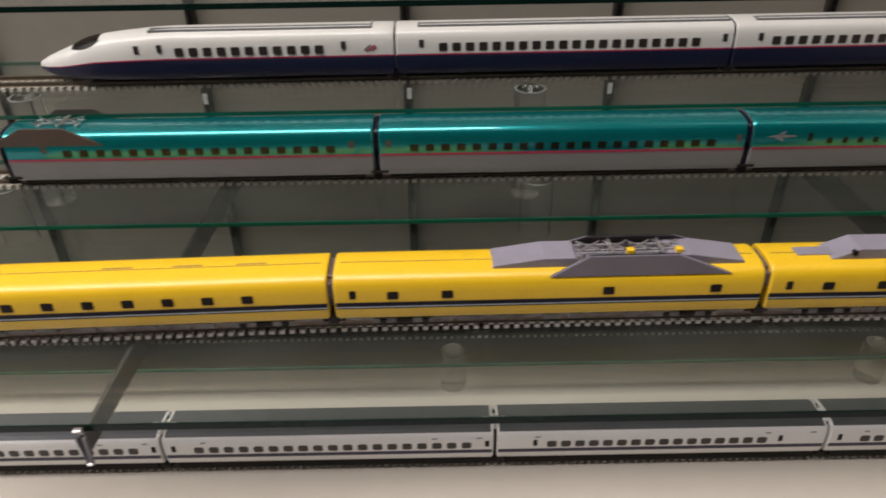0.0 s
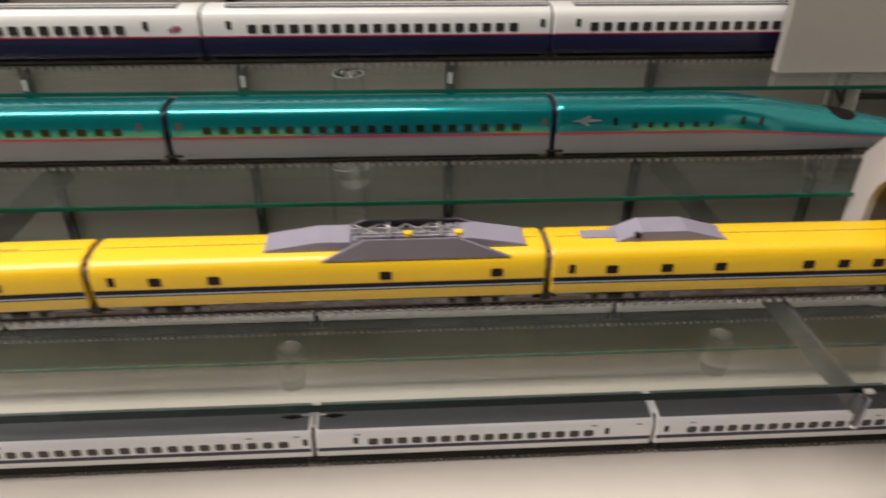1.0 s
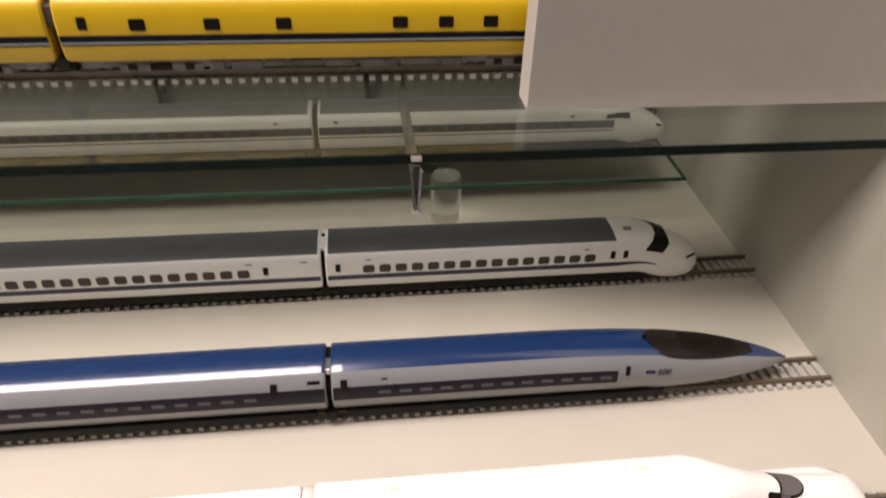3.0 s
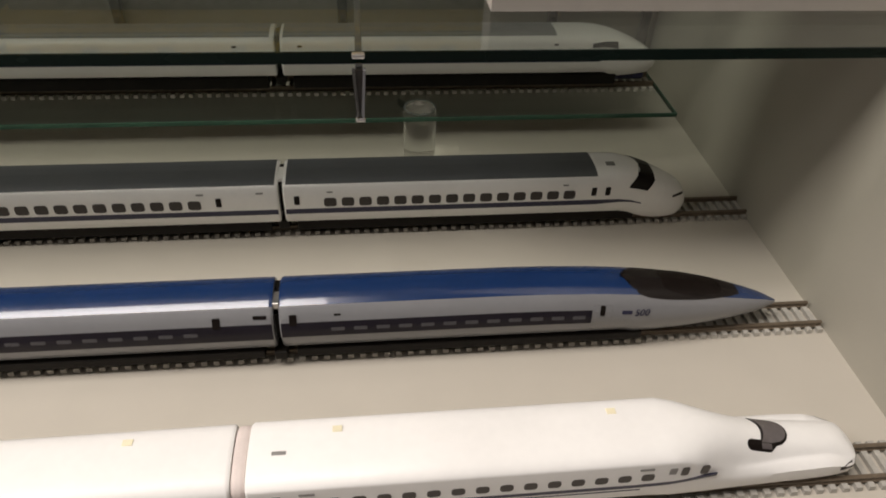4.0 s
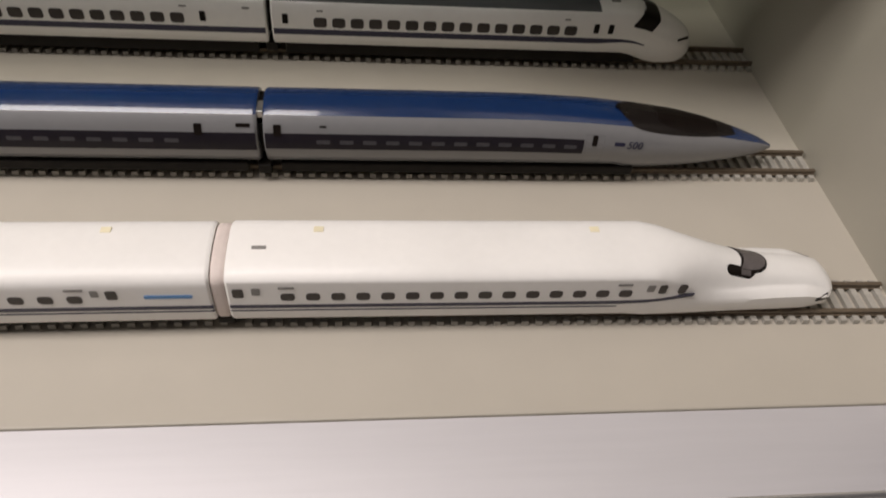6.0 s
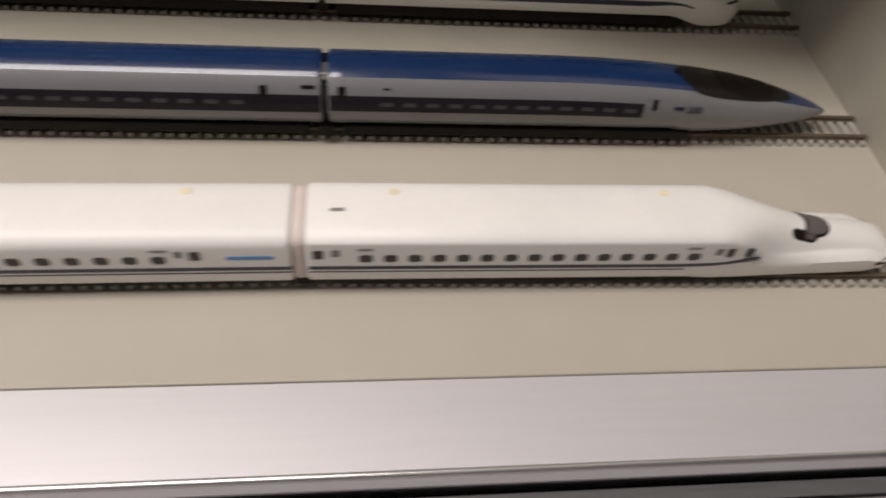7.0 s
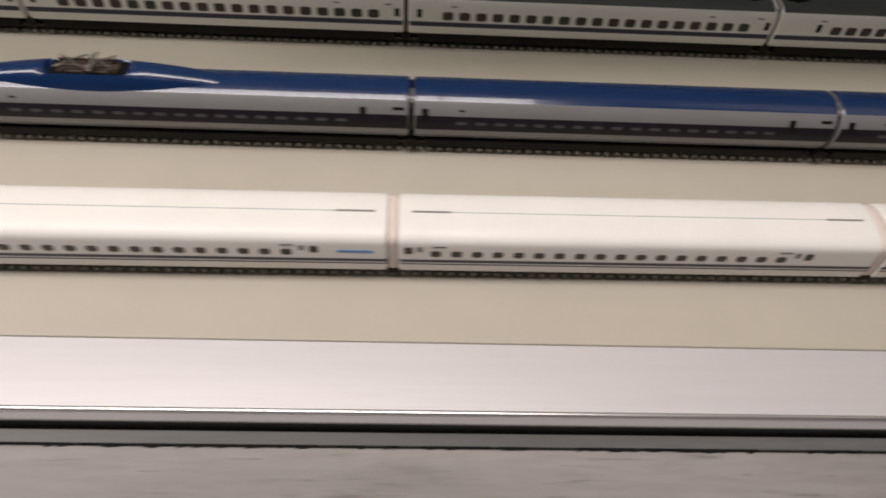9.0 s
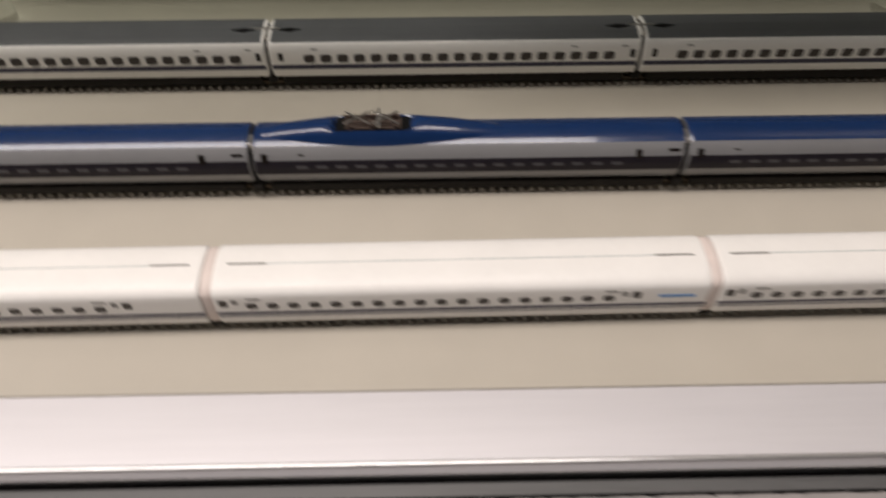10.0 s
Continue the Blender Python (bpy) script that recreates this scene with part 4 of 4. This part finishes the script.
def skin_700(h, rows, out):
    """A thin sheet lying on the end car's skin; rows are lists of plan points."""
    bm = bmesh.new()
    grids = [[[bm.verts.new((x, y, over_700(h, x, y) + o)) for x, y in row] for row in rows] for o in (out, -0.0004)]
    n, m = len(rows), len(rows[0])
    for g in grids:
        for i in range(n - 1):
            for j in range(m - 1):
                bm.faces.new((g[i][j], g[i][j + 1], g[i + 1][j + 1], g[i + 1][j]))
    a, b = grids
    rim = [(i, 0) for i in range(n)] + [(n - 1, j) for j in range(1, m)] + [(i, m - 1) for i in range(n - 2, -1, -1)] + [(0, j) for j in range(m - 2, 0, -1)]
    for (i, j), (k, l) in zip(rim, rim[1:] + rim[:1]):
        bm.faces.new((a[i][j], a[k][l], b[k][l], b[i][j]))
    return bm


def face_700(h, t):
    x1 = h.x1
    def screen(w, tip, rear, mid):
        rows = []
        for i in range(17):
            u = -1 + 2 * i / 16
            front = tip - 0.0052 * (1 - math.sqrt(max(0.0, 1 - abs(u) ** 2.2)))
            back = mid - (mid - rear) * abs(u) ** 2
            rows.append([(back + (max(front, back + 0.0003) - back) * j / 10, u * w) for j in range(11)])
        return rows
    frame = part("windscreen", skin_700(h, screen(0.0043, -0.0483, -0.0580, -0.0564), 0.00022), WINDOW, t, "black framed cockpit windscreen", smooth=50)
    part("pane", skin_700(h, screen(0.0037, -0.0488, -0.0572, -0.0557), 0.00036), WINGREY, frame, "smoked grey windscreen pane", smooth=50)
    for s in (-1, 1):
        if s < 0:
            rows = []
            for i in range(9):
                v = -1 + 2 * i / 8
                e = 0.0014 * (1 - math.sqrt(1 - 0.98 * v * v))
                rows.append([(-0.0616 + e + (0.0100 - e * 1.5 - 0.0012 * (1 + v)) * j / 10, s * (0.0043 + 0.0011 * v)) for j in range(11)])
            w = part("cab_window", skin_700(h, rows, 0.00026), WINDOW, t, "black cab side window", smooth=50)
            rows = [[(-0.0572 + 0.0030 * j / 5, s * (0.0039 + 0.0011 * i / 5)) for j in range(6)] for i in range(6)]
            part("pane", skin_700(h, rows, 0.00040), WINGREY, w, "smoked grey side pane", smooth=50)
        bm = bmesh.new()
        pts = []
        for i in range(6):
            x = x1 - 0.0066 + 0.0040 * i / 5
            p = section_700(h, x)
            for z in (0.0085, 0.0098):
                y = next((y0 + (y1 - y0) * (z - z0) / (z1 - z0) for (y0, z0), (y1, z1) in zip(p[2:], p[3:]) if z0 <= z <= z1 and z1 > z0), p[5][0])
                for o in (0.0002, -0.0003):
                    pts.append(bm.verts.new((x, s * (y + o), z)))
        for i in range(5):
            a, b = pts[4 * i:4 * i + 4], pts[4 * i + 4:4 * i + 8]
            for p, q in ((0, 2), (2, 3), (3, 1), (1, 0)):
                bm.faces.new((a[p], a[q], b[q], b[p]))
        bm.faces.new((pts[0], pts[2], pts[3], pts[1]))
        bm.faces.new((pts[20], pts[22], pts[23], pts[21]))
        part("headlight", bm, WINDOW, t, "small dark headlight")
    part("roof_arrow", box(h.x0 + 0.0058, h.x0 + 0.0092, -0.0018, -0.0008, 0.0226, 0.02325), GREYPRINT, t, "small grey roof mark")


# white train with a deep window band, on the low strip
def train_100(yc, z, first):
    grp = "white train with dark blue band"
    for k in range(4):
        x1 = first - P * (k - 1) if k else first + 0.1671
        x0 = first - P * k if k else first
        x0, x1 = x0 + 0.0012, x1 - (0.0012 if k else 0)
        t, h = car("cream white model train car with a dark navy window band", grp, x0, x1, yc, z, BOXY, 0.0105, 0.0104, 0.0275, NOSE_100 if k == 0 else None, [WHITE], zones())
        xe = x1 if k else x0 + 0.1370
        part("window_band", h.band(x0 + 0.0004, xe - (0.0004 if k else 0), h.level(0.0178), h.level(0.0216), 0.0001, 1 if k else 24, 2, taper=None if k else (lambda q, a, b: (a, b))), NAVY, t, "dark navy window band")
        part("stripe", h.band(x0 + 0.0004, xe, h.level(0.0162), h.level(0.0167), 0.0001, 1 if k else 20, 1), NAVY, t, "thin navy side stripe")
        windows(h, t, seq(x0 + 0.0200, xe - (0.026 if k else 0.022), 15), 0.0197, 0.0042, 0.0026, 0.0005)
        windows(h, t, [x0 + 0.0080] + ([x1 - 0.016] if k else [x0 + 0.1165]), 0.0238, 0.0020, 0.0008, 0.0003, WINDOW, "label")
        underframe(t, x0, x1 - (0 if k else 0.016), 0.0037, 0.0097)
        coupler(t, x0 - 0.0012, 0.0100)
        for s in (-1, 1):
            part("roof_panel", h.band(x0 + 0.0012, xe - 0.002 - (0 if k else 0.018), 0.955, 1.0, 0.00012, 1, 4, side=s), SKIRT, t, "grey roof panel")
        if k == 0:
            L = h.x1 - h.x0
            for s in (-1, 1):
                part("windscreen", h.band(h.x0 + L * 0.800, h.x0 + L * 0.872, 0.70, 0.885, 0.0002, 8, 6, side=s, taper=lambda q, a, b: (a + 0.04 * q, b - 0.08 * (1 - q))), WINDOW, t, "dark windscreen", smooth=40)
                part("headlight", h.band(h.x0 + L * 0.962, h.x0 + L * 0.985, 0.70, 0.80, 0.0002, 4, 2, side=s), WINDOW, t, "slim dark headlight")
            part("nose_skirt", box(x1 - 0.026, x1 - 0.006, -0.0075, 0.0075, 0.0058, 0.0090, 0.0012), NAVY, t, "dark blue nose skirt")


# yellow inspection train on the large shelf
def train_yellow(z, first):
    z += 0.0008
    grp = "yellow inspection train"
    for k in range(3):
        x1, x0 = first + P * (1 - k), first - P * k
        x0, x1 = x0 + 0.0012, x1 - 0.0012
        t, h = car("bright yellow model inspection train car with navy stripe", grp, x0, x1, BENDS[k][1], z, BOXY, 0.0105, 0.0070, 0.0256, None, [YELLOW], zones(), BENDS[k][2], None, BENDS[k][0])
        part("stripe", h.band(x0 + 0.0004, x1 - 0.0004, h.level(0.0131), h.level(0.0149), 0.0001), NAVYDARK, t, "navy blue side stripe")
        part("stripe", h.band(x0 + 0.0004, x1 - 0.0004, h.level(0.0126), h.level(0.0130), 0.0001), GREYLOGO, t, "thin white pinstripe")
        part("stripe", h.band(x0 + 0.0004, x1 - 0.0004, h.level(0.0121), h.level(0.0125), 0.0001), NAVYDARK, t, "thin dark pinstripe")
        if k == 0:
            xs, dx = [x0 + q for q in (0.0212, 0.0409, 0.0602, 0.0924, 0.1054, 0.1182, 0.1310)], [x0 + 0.0070]
        elif k == 1:
            xs, dx = [x0 + q for q in (0.0210, 0.0405, 0.0983, 0.1368)], [x0 + 0.0067]
        else:
            xs, dx = [x0 + 0.1255 - 0.0140 * q for q in range(7)], [x0 + 0.0060]
        windows(h, t, xs, 0.0177, 0.0042, 0.0032, 0.0005)
        windows(h, t, dx, 0.0182, 0.0024, 0.0034, 0.0004)
        part("skirt", box(x0 + 0.003, x1 - 0.003, -0.0080, 0.0080, 0.0048, 0.0071, 0.0004), GREYGEAR, t, "mottled grey equipment skirt")
        gear = random.Random(31 + k)
        q = x0 + 0.038
        while q < x1 - 0.040:
            w = gear.uniform(0.004, 0.011)
            part("equipment_box", box(q, q + w, -0.0086, 0.0086, gear.uniform(0.0040, 0.0050), 0.0066, 0.0003), GREYGEAR, t)
            q += w + gear.uniform(0.0008, 0.0035)
        for q in (0.16, 0.84):
            c = x0 + (x1 - x0) * q
            b = part("bogie", box(c - 0.0115, c + 0.0115, -0.0084, 0.0084, 0.0036, 0.0062, 0.0006), GREYGEAR, t)
            part("spring_plank", box(c - 0.0030, c + 0.0030, -0.0088, 0.0088, 0.0040, 0.0060, 0.0003), UNDER, b)
            for d in (-0.0078, 0.0078):
                for s in (-1, 1):
                    part("wheel", cylinder(0.0026, -0.0007, 0.0007, 16, "y", (c + d, s * 0.0047, 0.0055)), METAL, b)
                    part("axle_box", box(c + d - 0.0012, c + d + 0.0012, min(s * 0.0084, s * 0.0090), max(s * 0.0084, s * 0.0090), 0.0042, 0.0058, 0.0002), UNDER, b)
        coupler(t, x0 - 0.0012, 0.0084, BROWN)
        part("roof_joint", box(x0 - 0.0030, x0 + 0.0006, -0.0090, -0.0040, 0.0169, 0.0226, 0.0003), BROWN, t, "dark brown joint cover")
        part("roof_seam", box(x0 + 0.002, x1 - 0.002, -0.0004, -0.0001, 0.0252, 0.02568), BROWN, t)
        if k == 2:
            for q in (0.078, 0.103, 0.126):
                part("roof_slot", box(x0 + q - 0.0055, x0 + q + 0.0055, 0.0006, 0.0012, 0.0252, 0.0256), BROWN, t)
        if k == 1:
            shroud_yellow(t, x0)
        if k == 0:
            hump_yellow(t, x0 + 0.0155, x0 + 0.0640)


def wedge(t, pts, y0, y1, mat, name, label=""):
    return part(name, prism(pts, "y", y0, y1, 0.0002), mat, t, label)


def shroud_yellow(t, x0):
    """Grey collector enclosure: two ramps and two upright side screens."""
    a, b = x0 + 0.0565, x0 + 0.1480
    wedge(t, [(a, 0.0248), (a + 0.001, 0.0262), (a + 0.019, 0.0288), (a + 0.030, 0.0288), (a + 0.033, 0.0248)], -0.0058, 0.0062, SHROUD, "ramp", "lilac grey roof ramp")
    wedge(t, [(b - 0.031, 0.0248), (b - 0.028, 0.0292), (b - 0.020, 0.0292), (b - 0.001, 0.0262), (b, 0.0248)], -0.0058, 0.0062, SHROUD, "ramp", "lilac grey roof ramp")
    for s in (-1, 1):
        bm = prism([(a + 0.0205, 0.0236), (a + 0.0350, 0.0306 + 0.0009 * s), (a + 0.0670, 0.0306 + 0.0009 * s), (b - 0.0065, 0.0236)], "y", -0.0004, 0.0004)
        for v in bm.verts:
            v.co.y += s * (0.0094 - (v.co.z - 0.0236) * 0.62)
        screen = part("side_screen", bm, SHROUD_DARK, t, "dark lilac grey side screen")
        h = 0.0306 + 0.0009 * s
        rim = prism([(a + 0.0205, 0.0236), (a + 0.0350, h), (a + 0.0670, h), (b - 0.0065, 0.0236), (b - 0.0072, 0.0236), (a + 0.0668, h - 0.0003), (a + 0.0352, h - 0.0003), (a + 0.0212, 0.0236)], "y", -0.00045, 0.00045)
        for v in rim.verts:
            v.co.y += s * (0.0094 - (v.co.z - 0.0236) * 0.62)
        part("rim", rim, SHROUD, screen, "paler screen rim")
    part("collector_floor", box(a + 0.031, b - 0.030, -0.0058, 0.0062, 0.0248, 0.0272), BROWN, t)
    collector(t, a + 0.041, 0.0272, 1.0, SILVER)
    collector(t, a + 0.059, 0.0272, 1.0, SILVER)
    for q in (0.0485, 0.0660):
        part("yellow_block", box(a + q, a + q + 0.0028, -0.0042, -0.0016, 0.0272, 0.0306, 0.0004), YELLOW, t)


def hump_yellow(t, a, b):
    wedge(t, [(a + 0.006, 0.0248), (a + 0.017, 0.0294), (a + 0.033, 0.0294), (b, 0.0252), (b, 0.0248)], -0.0048, 0.0055, SHROUD, "roof_fairing", "lilac grey roof fairing")
    part("roof_plate", box(a - 0.004, a + 0.010, -0.0022, 0.0030, 0.0248, 0.0261, 0.0003), SHROUD, t)
    part("camera_window", cylinder(0.0011, -0.0052, -0.0040, 16, "y", (a + 0.0150, 0.0, 0.0280)), WINDOW, t, "round dark lens opening")


# green train on the narrow strip
def train_e5(yc, z, first):
    grp = "green long-nosed train"
    zb = zones(0.44)
    for k in range(3):
        x1 = first - 0.1547 * (k - 1) if k else first + 0.1650
        x0 = first - 0.1547 * k if k else first
        x0, x1 = x0 + 0.0012, x1 - (0.0012 if k else 0)
        prof = sorted(set(BOXY + [(0.9995, 0.44)]), key=lambda q: (q[1], -q[0] if q[1] > 0.5 else q[0]))
        t, h = car("teal green and pale grey model train car with pink stripe", grp, x0, x1, yc, z, prof, 0.0105, 0.0050, 0.0268, NOSE_E5 if k == 0 else None, [SILVER, GREEN], zb)
        part("stripe", h.band(x0 + 0.0004, x1 - (0.0004 if k else 0.010), 0.43, 0.47, 0.0001, 1 if k else 30, 1), PINK, t, "thin pink red stripe")
        if k == 0:
            windows(h, t, seq(x0 + 0.0323, x0 + 0.0643, 6), 0.0179, 0.0022, 0.0024, 0.0004, TINTED)
            windows(h, t, [x0 + 0.0239, x0 + 0.0776, x0 + 0.0855], 0.0195, 0.0018, 0.0034, 0.0003, TINTED)
            bird(h, t, x0 + 0.0117)
            L = h.x1 - h.x0
            for s in (-1, 1):
                part("windscreen", h.band(h.x0 + L * 0.72, h.x0 + L * 0.79, 0.84, 0.9999, 0.0002, 8, 6, side=s, taper=lambda q, a, b: (a + 0.10 * abs(2 * q - 1) ** 2, b)), WINDOW, t, "dark narrow windscreen", smooth=40)
        else:
            windows(h, t, seq(x0 + 0.0146, x1 - 0.0145, 20) if k == 1 else seq(x0 + 0.0257, x1 - 0.0177, 17), 0.0177, 0.0036, 0.0030, 0.0004, TINTED)
            windows(h, t, [x0 + 0.0039 + (0.0125 if k == 2 else 0), x1 - 0.0030 - (0.006 if k == 2 else 0)], 0.0195, 0.0020, 0.0032, 0.0003, BROWN)
        underframe(t, x0, x1 - (0 if k else 0.03), 0.0030, 0.0050)
        coupler(t, x0 - 0.0012, 0.0060)
        part("gangway_hoop", Hull(x0 - 0.0018, x0 - 0.0006, BOXY, 0.0101, 0.0062, 0.0262).body(zones()), NAVY, t, "dark gangway hoop", smooth=40)
        part("coupler_bar", box(x0 - 0.0038, x0 + 0.0034, -0.0108, -0.0099, 0.0064, 0.0074, 0.0003), UNDER, t)
        if k == 2:
            wedge(t, [(x0 - 0.008, 0.0205), (x0 + 0.009, 0.0285), (x0 + 0.026, 0.0285), (x0 + 0.043, 0.0205)], -0.0102, -0.0092, BROWN, "side_screen", "dark brown collector screen")
            wedge(t, [(x0 + 0.002, 0.0215), (x0 + 0.016, 0.0300), (x0 + 0.032, 0.0300), (x0 + 0.048, 0.0215)], 0.0080, 0.0090, BROWN, "side_screen", "dark brown collector screen")
            collector(t, x0 + 0.021, 0.0255, 1.0, GREYLOGO)


def bird(h, t, x):
    """A small pale swept emblem."""
    bm = bmesh.new()
    for pts in ([(-0.006, 0.0), (-0.001, 0.0012), (0.006, 0.0006), (0.0065, 0.0001), (0.0, -0.0004)], [(-0.003, 0.0), (0.001, 0.0024), (0.002, 0.0024), (0.0, 0.0)], [(-0.003, -0.0001), (0.0005, -0.0018), (0.0016, -0.0018), (0.0, 0.0)]):
        lo = [bm.verts.new((p[0], p[1], 0.0)) for p in pts]
        hi = [bm.verts.new((p[0], p[1], 0.00012)) for p in pts]
        bm.faces.new(lo)
        bm.faces.new(hi)
        for i in range(len(pts)):
            j = (i + 1) % len(pts)
            bm.faces.new((lo[i], lo[j], hi[j], hi[i]))
    part("emblem", bm, SILVER, t, "pale swept emblem", at=h.spot(x, h.level(0.0197), 0.0))


def swoosh(h, t, x):
    """A small slanting emblem in pink and grey strokes."""
    for dx, w, mat in ((0.0, 0.0048, PINK), (0.0016, 0.0040, GREYPRINT), (-0.0014, 0.0028, PINK)):
        part("emblem", plate(w, 0.0005, 0.0001, mat, "emblem"), None, t, "slanting pink and grey emblem", at=h.spot(x + dx, h.level(0.0180 + dx * 0.25), 0, 1) @ pose(0, 0, 0, 0, 0, -35))


# white and navy train on the upper strip, nose to the left
def train_e2(yc, z, g1):
    grp = "white and navy train"
    prof = sorted(set(BOXY + [(0.9995, 0.44)]), key=lambda q: (q[1], -q[0] if q[1] > 0.5 else q[0]))
    zb = zones(0.44)
    for k in range(3):
        # built nose to the right, then turned round
        if k == 0:
            x0, x1 = 0.0004, 0.1648
            base = pose(g1, yc, z, 0, 0, 180.7)
            t = thing("model_train_car", "white over navy model train end car with pink stripe", "model train car", grp, at=base)
            side = 1
        else:
            x0, x1 = g1 + 0.1540 * (k - 1) + 0.0004, g1 + 0.1540 * k - 0.0004
            t = thing("model_train_car", "white over navy model train car with pink stripe", "model train car", grp, at=hinge(g1, yc, z, 0.7))
            side = -1
        h = Hull(x0, x1, prof, 0.0105, 0.0052, 0.0262, NOSE_E2 if k == 0 else None)
        part("body", h.body(zb), [NAVY, IVORY], t, smooth=35)
        part("stripe", h.band(x0 + 0.0004, x1 - (0.0004 if k else 0.006), 0.435, 0.465, 0.0001, 1 if k else 30, 1, side=side), PINK, t, "thin magenta stripe")
        me, md = plate(0.0039, 0.0037, 0.0006, WINBROWN, "window"), plate(0.0022, 0.0034, 0.0004, WINBROWN, "door_window")
        xs = seq(x0 + 0.0338, x0 + 0.0966, 11) if k == 0 else seq(x0 + (0.0213 if k == 1 else 0.0189), x0 + (0.1361 if k == 1 else 0.1340), 20)
        for x in xs:
            part("window", me, None, t, at=h.spot(x, h.level(0.0178), 0, side))
        for x in ([x0 + 0.0228, x0 + 0.1053, x0 + 0.1158] if k == 0 else [x0 + 0.0115, x1 - 0.0040]):
            part("door_window", md, None, t, at=h.spot(x, h.level(0.0195), 0, side))
        underframe(t, x0, x1 - (0 if k else 0.02), 0.0033, 0.0042)
        coupler(t, x0 - 0.0004, 0.0050, WHITE)
        e = x1 - 0.0012 if k else x0 + 0.1105
        for y in ((-0.0056, -0.0016) if k else (0.0016, 0.0056)):
            part("roof_line", box(x0 + 0.010, e, y - 0.0004, y + 0.0004, 0.0256, 0.0266), SKIRT, t, "thin grey roof gutter line")
        part("roof_line", box(x0 + 0.0100, x0 + 0.0106, min(-0.0056, y), max(-0.0016, y), 0.0256, 0.0266), SKIRT, t)
        if k == 0:
            L = h.x1 - h.x0
            for s in (-1, 1):
                if s > 0:
                    swoosh(h, t, x0 + 0.0105)
                part("windscreen", h.band(h.x0 + L * 0.812, h.x0 + L * 0.893, 0.80, 0.9999, 0.0002, 8, 6, side=s, taper=lambda q, a, b: (a + 0.10 * abs(2 * q - 1) ** 2, b)), WINDOW, t, "dark windscreen", smooth=40)


train_700(0.0062, ZB - 0.0006, -0.1912)
train_500(0.0615, ZB - 0.0006, -0.1865)
train_300(0.1258, ZB - 0.0006, -0.1898)
train_100(0.1915, Z1, -0.1930)
train_yellow(Z2, -0.2535)
train_e5(0.1655, Z3, -0.2414)
train_e2(0.2132, Z4, -0.3892)
